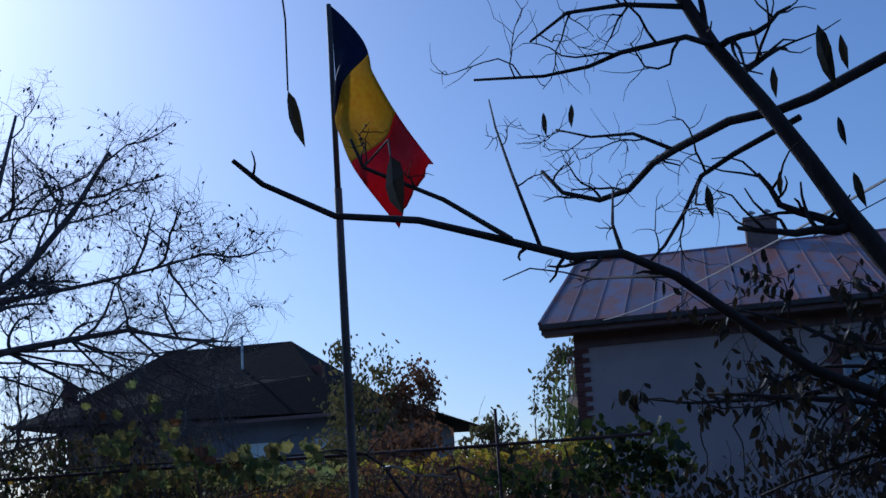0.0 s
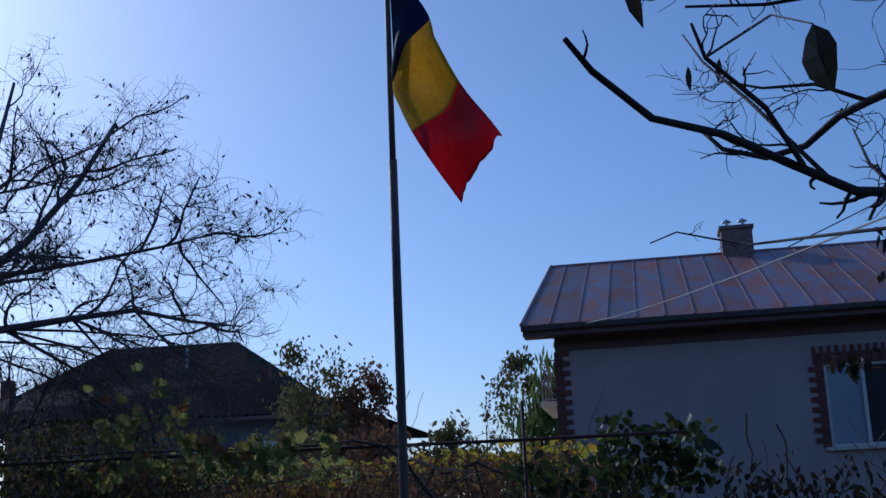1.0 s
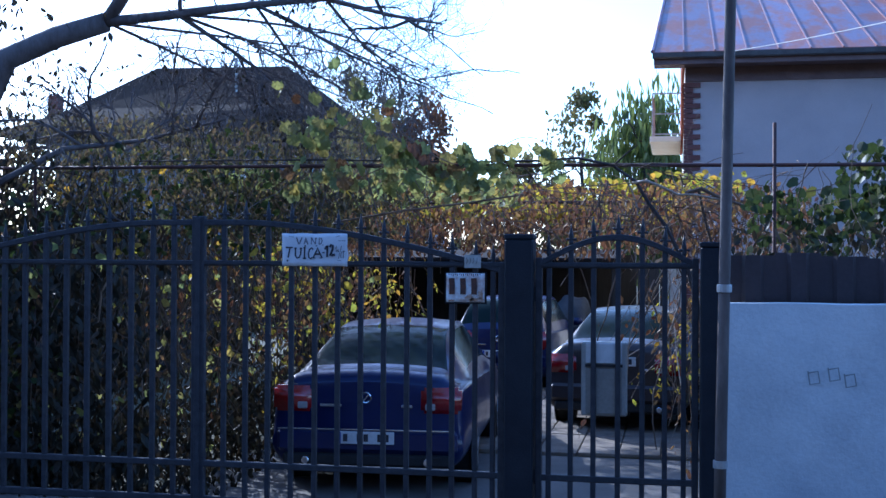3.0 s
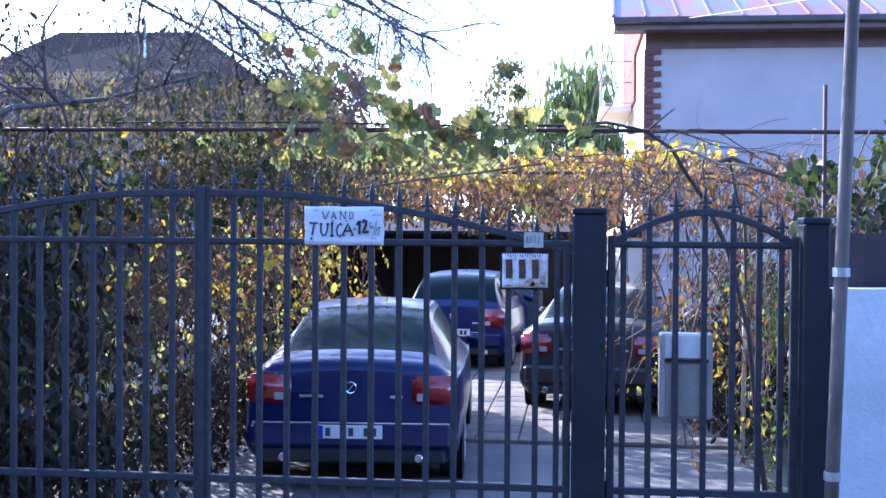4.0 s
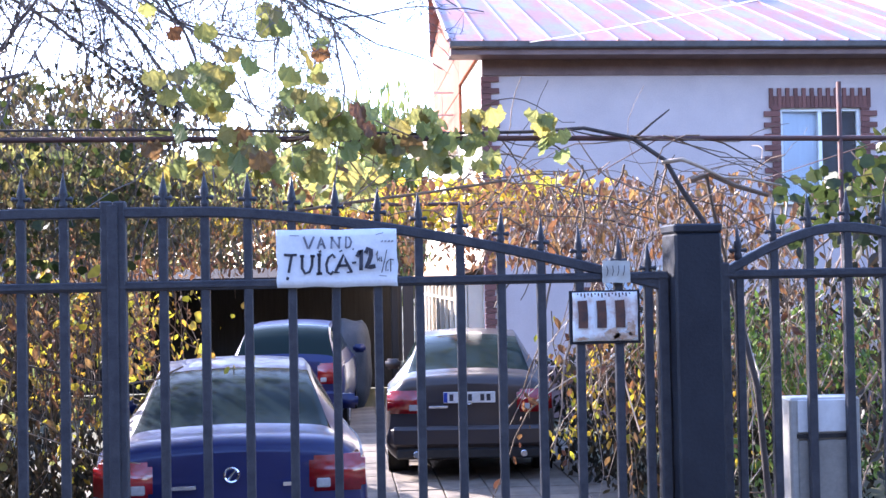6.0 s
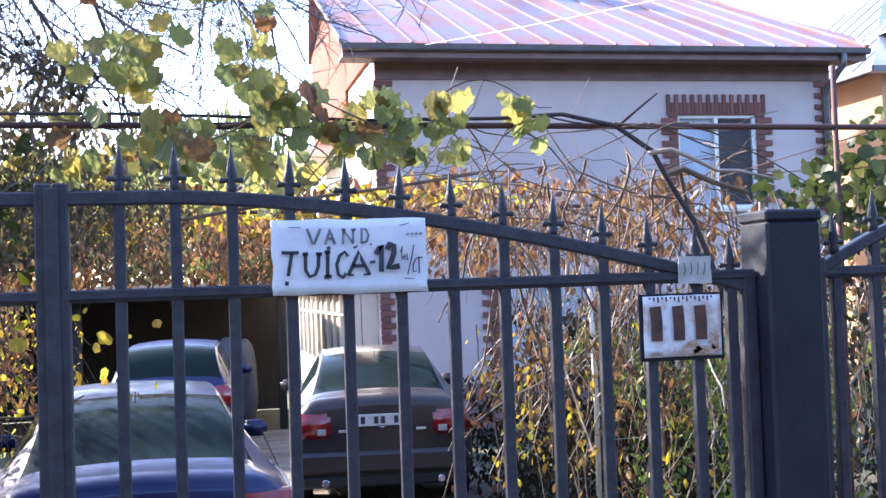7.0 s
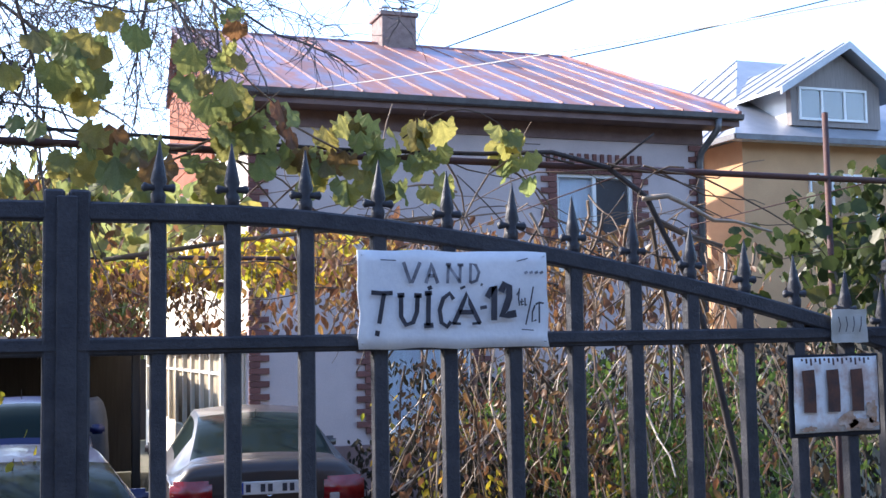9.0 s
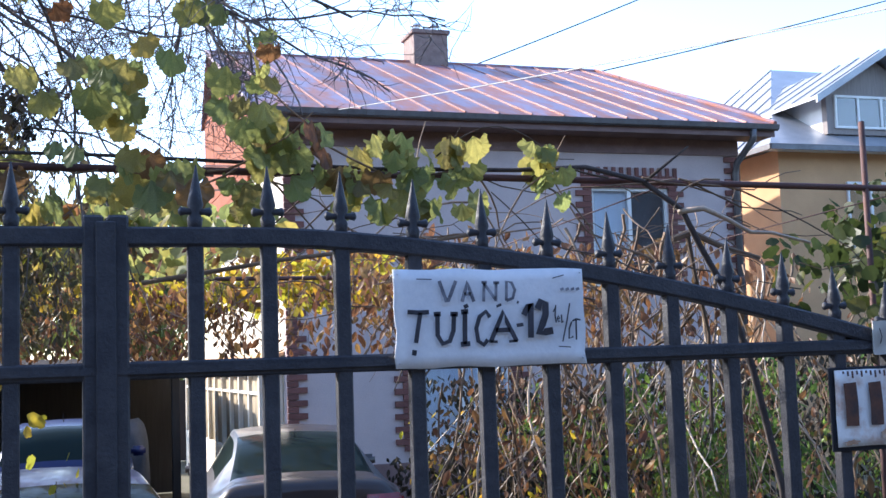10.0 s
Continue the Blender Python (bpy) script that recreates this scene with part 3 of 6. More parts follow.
def number_plate():
    p = empty("number_plate", (1.065, -0.02, 1.9))
    part("plate", sheet(0.956, 1.172, 1.902, 2.062, -0.026, 0.002, seed=9), ENAMEL, p, smooth=True)
    y = -0.0322
    for k in range(3):
        x = 0.985 + k * 0.062
        g = Geo()
        stroke(g, [(x + 0.004, 1.945), (x + 0.005, 1.99), (x + 0.002, 2.035)], 0.032, y)
        g.object("digit_bar", NUMBER, p)
    b = Geo()
    for k in range(16):
        x = 0.972 + k * 0.0115
        stroke(b, [(x, 2.0595), (x + 0.001, 2.06 - 0.006 - 0.012 * ((k * 7) % 5) / 5)], 0.005, y)
    b.object("rust_runs", NUMBER, p)
    rng = random.Random(77)
    for cx, cz, rx, rz in ((1.125, 1.918, 0.042, 0.014), (1.085, 1.928, 0.03, 0.02), (1.15, 1.945, 0.018, 0.025), (0.985, 1.911, 0.022, 0.006), (1.0, 1.965, 0.008, 0.012), (1.055, 1.99, 0.01, 0.02)):
        f = Geo()
        ring = [(cx, -0.0316, cz)]
        for k in range(18):
            a = 2 * math.pi * k / 18
            q = rng.uniform(0.6, 1.15)
            ring.append((cx + rx * q * math.cos(a), -0.0316, max(1.9045, cz + rz * q * math.sin(a))))
        f.add(ring, [(0, 1 + k, 1 + (k + 1) % 18) for k in range(18)])
        f.object("rust_patch", RUSTP, p)
    box("backing", 0.946, 1.182, -0.02, -0.0135, 1.892, 2.068, POST, p, 0.002)
    settle(p)
    tagged(p, "rusty white enamel house plate with dark digits", "number plate")
    q = empty("small_plate", (1.1, -0.02, 2.09))
    part("plate", sheet(1.058, 1.15, 2.092, 2.164, -0.028, 0.003, seed=5), mat("faded_plate", (0.5, 0.5, 0.47), (0.36, 0.34, 0.3), rough=0.6, scale=30), q)
    g = Geo()
    for k in range(4):
        stroke(g, [(1.07 + k * 0.018, 2.115), (1.075 + k * 0.018, 2.13), (1.07 + k * 0.02, 2.148)], 0.0025, -0.034)
    g.object("worn_print", INK, q)
    settle(q)
    tagged(q, "small faded plate with worn print above the number", "plate")
    q = empty("small_plate", (-2.03, -0.02, 1.95))
    part("plate", sheet(-2.1, -1.97, 1.95, 2.1, -0.026, 0.002, seed=6), ENAMEL, q)
    settle(q)
    tagged(q, "small white enamel plate on the overgrown gate leaf", "plate")


number_plate()


def letter_box():
    b = empty("letter_box", (1.825, 0.1, 1.287))
    box("body", 1.7, 1.947, 0.03, 0.13, 1.287, 1.69, mat("box_white", (0.42, 0.41, 0.38), (0.33, 0.32, 0.3), rough=0.5, scale=5, bump=0.05), b, 0.008)
    box("lid", 1.725, 1.922, 0.022, 0.029, 1.575, 1.685, mat("box_lid", (0.82, 0.82, 0.82), rough=0.4, bump=0), b, 0.003)
    box("slot", 1.722, 1.925, 0.018, 0.029, 1.556, 1.57, PLASTIC, b)
    box("door", 1.725, 1.922, 0.022, 0.029, 1.3, 1.55, mat("box_door", (0.31, 0.3, 0.28), (0.25, 0.24, 0.22), rough=0.45, metal=0.2, bump=0), b, 0.003)
    part("lock", bm_lathe([(0.008, 0.012), (0.008, 0.022)], 10, "y"), CHROME, b).location = (1.9, 0, 1.44)
    settle(b)
    tagged(b, "white metal letter box hung behind the wicket bars", "letter box")


letter_box()


def white_wall():
    bm = bm_box(2.47, 12.0, -0.08, 0.14, 0.5, 1.915)
    bmesh.ops.subdivide_edges(bm, edges=[e for e in bm.edges if abs(e.verts[0].co.x - e.verts[1].co.x) > 1], cuts=60)
    bmesh.ops.subdivide_edges(bm, edges=[e for e in bm.edges if abs(e.verts[0].co.z - e.verts[1].co.z) > 1], cuts=9)
    for v in bm.verts:
        q = v.co
        v.co = q + Vector((noise.noise(q * 3.0) * 0.012, noise.noise(q * 2.2 + Vector((5, 0, 0))) * 0.01, noise.noise(q * 2.7 + Vector((0, 9, 0))) * 0.012))
    w = part("wall_street", bm, WALLW)
    tagged(w, "whitewashed rough masonry street wall beside the wicket", "wall", kind="structure")
    g = Geo()
    rng = random.Random(4)
    for x, z in ((2.88, 1.53), (2.98, 1.55), (3.06, 1.52)):
        stroke(g, [(x, z + 0.04), (x + 0.01, z - 0.03), (x + 0.06, z - 0.02), (x + 0.05, z + 0.04), (x, z + 0.03)], 0.008, -0.1)
    g.object("wall_scrawl", mat("faded_scrawl", (0.32, 0.34, 0.34), rough=0.8), w, label="faded unreadable paint scrawl")
    f = empty("sheet_fence", (7, 0.2, 0.6))
    for k in range(40):
        x = 2.5 + k * 0.24
        bm = bm_prism([(x, 0.2), (x + 0.06, 0.2), (x + 0.08, 0.175), (x + 0.16, 0.175), (x + 0.18, 0.2), (x + 0.24, 0.2), (x + 0.24, 0.206), (x + 0.17, 0.206), (x + 0.15, 0.182), (x + 0.09, 0.182), (x + 0.07, 0.206), (x, 0.206)],
                      0.6, 2.17 + 0.015 * math.sin(k * 1.7), "z")
        part("panel", bm, FENCEB, f)
    settle(f)
    tagged(f, "dark brown ribbed sheet fence rising above the white wall", "fence")
    s_ = empty("wall_sign", (4.1, -0.1, 1.44))
    part("board", bm_box(3.9, 4.34, -0.1, -0.088, 1.44, 1.735, 0.004), POST, s_)
    part("panel", bm_box(3.92, 4.32, -0.106, -0.101, 1.46, 1.715, 0.002), WHITEP, s_)
    for z in (1.645, 1.535):
        for k in range(6):
            x = 3.965 + k * 0.055
            g = Geo()
            stroke(g, [(x, z - 0.028), (x, z + 0.028)], 0.03, -0.1075)
            g.object("lettering_bar", INK, s_)
    settle(s_)
    tagged(s_, "white street sign with dark border fixed to the wall", "sign")
    c = empty("low_cabinet", (3.4, -0.2, 0.6))
    box("carcass", 2.73, 4.2, -0.36, -0.095, 0.61, 0.9, POST, c, 0.01)
    box("panel", 2.775, 4.16, -0.372, -0.361, 0.64, 0.885, REDM, c, 0.004)
    settle(c)
    tagged(c, "low red-painted metal cabinet against the white wall", "cabinet")


white_wall()


def flag_and_pole():
    p = empty("flagpole", (2.42, -0.2, 0.6))
    g = Geo()
    lean = Vector((0.015, -0.071, 1.0))
    base = Vector((2.418, -0.19, 0.0))
    line = [base + lean * z for z in (0.58, 1.5, 2.5, 3.5, 4.4, 5.1, 5.66)]
    g.tube([line[0], line[1], line[2], line[3], line[4]], 0.032, 0.026, 12)
    g.object("lower_tube", POLEM, p, True)
    g = Geo()
    g.tube([line[4] + lean * -0.1, line[5], line[6]], 0.02, 0.017, 10)
    g.object("upper_tube", POLEM, p, True)
    for z in (1.1, 2.0):
        bm = bm_lathe([(0.034, -0.02), (0.038, -0.018), (0.038, 0.018), (0.034, 0.02)], 14)
        c = part("clamp", bm, STEEL, p)
        c.location = base + lean * z
    settle(p)
    tagged(p, "tall thin weathered flagpole clamped to the wall end", "flagpole")
    fl = empty("flag", tuple(base + lean * 5.6))
    top = base + lean * 5.64
    rng = random.Random(2)
    nu, nv, length, hoist = 60, 14, 1.42, 0.6

    def place(u, v):
        a = radians(46 + 16 * min(1, u / 0.6))
        f = min(1.0, u / 0.55)
        side = Vector((-0.62 * f, 0, -1 + 0.25 * f)).normalized() * (hoist - 0.16 * f) * v
        x, z = u * math.cos(a) + side.x, -u * math.sin(a) + side.z
        y = (0.06 * math.sin(u * 8 + v * 3.0) + 0.04 * math.sin(u * 4 - v * 5)) * min(1, u * 3) - 0.1 * u
        return top + Vector((x + 0.022 + 0.02 * math.sin(v * 6 + u * 5) * f, y - 0.02 - lean.y * v * hoist * (1 - f), z))
    bounds = [0, nu // 3, 2 * nu // 3, nu]
    for k, (nm, m) in enumerate((("blue_band", FLAGB), ("yellow_band", FLAGY), ("red_band", FLAGR))):
        bm = bmesh.new()
        grid = []
        for i in range(bounds[k], bounds[k + 1] + 1):
            fray = 0.012 * rng.uniform(-1, 1) if i == nu else 0.0
            grid.append([bm.verts.new(place(i / nu * length + (0.02 * rng.uniform(-1, 0.6) if i == nu else 0), j / nv)) for j in range(nv + 1)])
        for a, b in zip(grid, grid[1:]):
            for j in range(nv):
                bm.faces.new((a[j], b[j], b[j + 1], a[j + 1]))
        band = part(nm, bm, m, fl, smooth=True)
        so = band.modifiers.new("cloth", "SOLIDIFY")
        so.thickness = 0.002
    settle(fl)
    tagged(fl, "drooping blue yellow and red cloth flag with frayed end", "flag")


flag_and_pole()


# ---- main house ----
HX0, HX1, HY0, HY1, RY = 2.35, 9.35, 13.4, 21.5, 18.6
EZ, RZ, BY, BZ = 5.48, 7.68, 21.85, 6.95
RX0, RX1, HIP = 1.83, 9.72, 0.16  # eaves ends, and how far the ridge stands in from them


def window(name, x0, x1, z0, z1, y, parent, mullions=1, curtain=True):
    """A white framed window in a wall that faces the street."""
    w = part(name, bm_box(x0, x1, y + 0.1, y + 0.12, z0, z1), CURTAIN if curtain else PLASTIC, parent)
    fr = 0.05
    for a, b, c, d in ((x0, x1, z0, z0 + fr), (x0, x1, z1 - fr, z1), (x0, x0 + fr, z0 + fr, z1 - fr), (x1 - fr, x1, z0 + fr, z1 - fr)):
        box("frame", a, b, y + 0.02, y + 0.08, c, d, WHITEP, w, 0.004)
    for k in range(mullions):
        xm = x0 + (x1 - x0) * (k + 1) / (mullions + 1)
        box("mullion", xm - 0.03, xm + 0.03, y + 0.02, y + 0.08, z0 + fr, z1 - fr, WHITEP, w, 0.004)
    edges = [x0 + fr] + [x0 + (x1 - x0) * (k + 1) / (mullions + 1) for k in range(mullions)] + [x1 - fr]
    for a, b in zip(edges, edges[1:]):
        box("pane", a + 0.02, b - 0.02, y + 0.045, y + 0.051, z0 + fr, z1 - fr, PANE, w).visible_shadow = False
    return w


def roof_z(y):
    if y > RY:
        return RZ + (BZ - RZ) * (y - RY) / (BY - RY)
    return EZ + (RZ - EZ) * (1 - (RY - y) / (RY - 12.9))


def main_house():
    h = empty("house", (HX0, HY0, 0))
    wx0, wx1, wz0, wz1 = 6.86, 8.12, 3.15, 4.55
    lx0, lx1, lz0, lz1 = 4.1, 5.5, 0.9, 2.2
    t = 0.3
    # street wall in pieces round two openings
    for a, b, c, d in ((HX0, lx0, 0, 5.4), (lx0, lx1, 0, lz0), (lx0, lx1, lz1, 5.4), (lx1, wx0, 0, 5.4), (wx0, wx1, 0, wz0), (wx0, wx1, wz1, 5.4), (wx1, HX1, 0, 5.4)):
        box("street_wall", a, b, HY0, HY0 + t, c, d, STUCCO, h)
    gable = [(HY0 + t, 0), (HY1, 0), (HY1, roof_z(HY1) - 0.06), (RY, RZ - 0.06), (HY0 + t, roof_z(HY0 + t) - 0.06)]
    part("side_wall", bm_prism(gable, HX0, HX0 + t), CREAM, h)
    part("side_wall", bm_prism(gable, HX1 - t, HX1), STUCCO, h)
    box("back_wall", HX0 + t, HX1 - t, HY1 - t, HY1, 0, 6.9, STUCCO, h)
    # plinth
    box("plinth", HX0 - 0.03, HX1 + 0.03, HY0 - 0.04, HY0 - 0.002, 0, 0.75, SOFFIT, h, 0.01)
    # roof: a street slope of seamed sheets cut by the sloping ends, a back slope, two steep ends
    x0, x1 = RX0, RX1
    thick = Vector((0, 0, -0.05))

    def slab(name, corners, material):
        bm = bmesh.new()
        up = [bm.verts.new(c) for c in corners]
        dn = [bm.verts.new(Vector(c) + thick) for c in corners]
        bm.faces.new(up)
        bm.faces.new(dn[::-1])
        for k in range(len(up)):
            j = (k + 1) % len(up)
            bm.faces.new((up[k], dn[k], dn[j], up[j]))
        bmesh.ops.recalc_face_normals(bm, faces=bm.faces[:])
        return part(name, bm, material, h)

    def reach(x):
        """How far up the slope a seam at x runs, 0 at the eaves and 1 at the ridge."""
        return max(0.0, min(1.0, (x - x0) / HIP, (x1 - x) / HIP))

    def on_slope(x, f, lift=0.0):
        return (x, 12.9 + (RY - 12.9) * f, EZ + (RZ - EZ) * f + lift)
    n = 16
    cuts = [x0 + (x1 - x0) * k / n for k in range(n + 1)]
    for a, b in zip(cuts, cuts[1:]):
        top = sorted({a, b, *[q for q in (x0 + HIP, x1 - HIP) if a < q < b]}, reverse=True)
        corners = [on_slope(a, 0), on_slope(b, 0)] + [on_slope(q, reach(q)) for q in top if reach(q) > 0]
        slab("roof_sheet", corners, ROOF)
    for a in cuts[1:-1]:
        g = Geo()
        g.tube([on_slope(a, 0, 0.012), on_slope(a, reach(a), 0.012)], 0.015, 0.015, 4)
        g.object("roof_seam", SEAM, h)
    slab("roof_slope", [(x1, BY, BZ), (HX0 - 0.08, BY, BZ), (x0 + HIP, RY, RZ), (x1 - HIP, RY, RZ)], ROOF)
    for xe, xr in ((x0, x0 + HIP), (x1, x1 - HIP)):
        g = Geo()
        g.tube([(xe, 12.9, EZ + 0.01), (xr, RY, RZ + 0.02)], 0.035, 0.035, 6)
        g.object("verge_cap", ROOF, h)
    slab("roof_flare", [(x1 + 0.002, 12.95, EZ), (10.2, 14.1, 5.92), (9.96, 15.2, 6.37), (x1 - HIP + 0.01, 18.5, 7.63)], ROOF)
    ridge = part("ridge_cap", bm_lathe([(0.05, 0), (0.05, x1 - x0 - 2 * HIP)], 8, "x"), ROOF, h)
    ridge.location = (x0 + HIP, RY, RZ - 0.01)
    # eaves: soffit, fascia, gutter
    box("soffit", x0 + 0.02, x1 - 0.02, 12.93, HY0 - 0.002, EZ - 0.19, EZ - 0.13, SOFFIT, h)
    box("fascia", x0 + 0.02, x1 - 0.02, 12.9, 12.929, EZ - 0.2, EZ - 0.055, SOFFIT, h)
    box("frieze", HX0 + 0.0, HX1, HY0 - 0.03, HY0 - 0.003, EZ - 0.42, EZ - 0.192, SOFFIT, h)
    gut = bm_prism([(12.9, EZ - 0.03), (12.89, EZ - 0.09), (12.85, EZ - 0.12), (12.8, EZ - 0.1), (12.785, EZ - 0.03), (12.795, EZ - 0.03), (12.81, EZ - 0.09), (12.85, EZ - 0.11), (12.88, EZ - 0.08), (12.89, EZ - 0.03)], x0, x1)
    part("gutter", gut, GUTTER, h)
    g = Geo()
    g.tube([(9.3, 12.84, EZ - 0.1), (9.3, 12.86, EZ - 0.25), (9.25, 13.26, EZ - 0.55), (9.25, 13.32, EZ - 0.7), (9.25, 13.32, 0.1)], 0.05, 0.05, 10)
    g.object("downpipe", GUTTER, h, True)
    for zz in (1.5, 3.2, 4.6):
        c = part("pipe_bracket", bm_lathe([(0.056, -0.015), (0.056, 0.015)], 10), SOFFIT, h)
        c.location = (9.25, 13.32, zz)
    # terracotta upper cladding of the side wall
    y0, y1 = 16.2, HY1 - 0.02
    joints = [4.55, 5.25, 5.95]
    for z, z1 in zip(joints, joints[1:]):
        part("cladding", bm_prism([(y0, z), (y0, z1 - 0.02), (y1, z1 - 0.02), (y1, z)], HX0 - 0.05, HX0 - 0.003), TERRA, h)
    part("cladding", bm_prism([(y0, joints[-1]), (y0, roof_z(y0) - 0.07), (RY, RZ - 0.07), (y1, roof_z(y1) - 0.07), (y1, joints[-1])], HX0 - 0.05, HX0 - 0.003), TERRA, h)
    part("cladding", bm_prism([(HY0 + 0.01, EZ - 0.1), (HY0 + 0.01, roof_z(HY0) - 0.08), (y0 - 0.02, roof_z(y0) - 0.08), (y0 - 0.02, EZ - 0.1)], HX0 - 0.05, HX0 - 0.003), TERRA, h)
    # windows
    uw = window("upper_window", wx0, wx1, wz0, wz1, HY0, h, 1)
    # dark panel in place of the unlit interior behind the right casement
    box("dark_room_panel", (wx0 + wx1) / 2 + 0.04, wx1 - 0.055, HY0 + 0.085, HY0 + 0.095, wz0 + 0.06, wz1 - 0.06, CANVAS, uw, label="dark grey panel standing for the unlit room")
    window("lower_window", lx0, lx1, lz0, lz1, HY0, h, 1)
    box("window_sill", wx0 - 0.1, wx1 + 0.1, HY0 - 0.08, HY0 - 0.003, wz0 - 0.06, wz0, CREAM, h, 0.008)
    box("window_sill", lx0 - 0.1, lx1 + 0.1, HY0 - 0.08, HY0 - 0.003, lz0 - 0.06, lz0, CREAM, h, 0.008)
    # chimney
    c = box("chimney", 5.74, 6.4, 18.25, 18.95, 6.5, 8.14, STONE, h, 0.01)
    cap = box("chimney_cap", 5.7, 6.44, 18.21, 18.99, 8.14, 8.22, STONE, c, 0.01)
    for xx in (5.9, 6.24):
        g = Geo()
        g.tube([(xx, 18.6, 8.24), (xx, 18.6, 8.36)], 0.05, 0.05, 10)
        g.object("flue", STEEL, c)
        part("cowl", bm_lathe([(0.11, 0.0), (0.1, 0.02), (0.02, 0.07)], 10), STEEL, c).location = (xx, 18.6, 8.37)
    # balcony rail on the side wall
    g = Geo()
    for zz in (4.6, 5.0, 5.4):
        g.tube([(2.33, 17.2, zz), (1.75, 17.2, zz), (1.75, 20.0, zz)], 0.014, 0.014, 6)
    for yy in (17.2, 18.0, 18.8, 19.6):
        g.tube([(1.75, yy, 4.55), (1.75, yy, 5.4)], 0.012, 0.012, 6)
    g.object("balcony_rail", PALECABLE, h)
    box("balcony_slab", 1.7, HX0 - 0.052, 17.1, 20.1, 4.44, 4.548, CREAM, h, 0.01)
    settle(h)
    tagged(h, "two-storey beige stucco house with rusting seamed metal roof", "house")
    return h


HOUSE = main_house()


def glazed_porch():
    """Enclosed cream veranda along the side wall, with net curtains behind the glass."""
    p = empty("veranda", (2.2, 17, 0))
    x0, x1, y0, y1 = 2.02, 2.345, 13.75, 23.0
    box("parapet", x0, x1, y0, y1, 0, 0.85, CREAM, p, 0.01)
    n = 11
    step = (y1 - y0 - 0.1) / (n - 1)
    for k in range(n):
        yy = y0 + step * k
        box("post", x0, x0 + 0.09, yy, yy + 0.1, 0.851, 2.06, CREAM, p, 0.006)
        if k == n - 1:
            continue
        bm = bmesh.new()
        prev = None
        for i in range(21):
            xx = x0 + 0.07 + 0.022 * math.sin(i * 1.9 + k)
            a = bm.verts.new((xx, yy + 0.105 + (step - 0.11) * i / 20, 0.86))
            b = bm.verts.new((xx, yy + 0.105 + (step - 0.11) * i / 20, 2.05))
            if prev:
                bm.faces.new((prev[0], a, b, prev[1]))
            prev = (a, b)
        cu = part("curtain", bm, BEIGE, p, smooth=True)
        cu.modifiers.new("cloth", "SOLIDIFY").thickness = 0.004
        box("transom", x0 + 0.01, x0 + 0.06, yy + 0.101, yy + step - 0.001, 1.72, 1.76, WHITEP, p)
    box("end_panel", x0 + 0.1, x1, y0, y0 + 0.06, 0.851, 2.06, CREAM, p, 0.005)
    part("porch_roof", bm_prism([(x0 - 0.15, 2.07), (x0 - 0.15, 2.12), (x1, 2.3), (x1, 2.25)], y0 - 0.15, y1 + 0.1, "y"), OCHRE, p)
    settle(p)
    tagged(p, "sunlit cream veranda with tall curtained windows beside the house", "veranda")


glazed_porch()


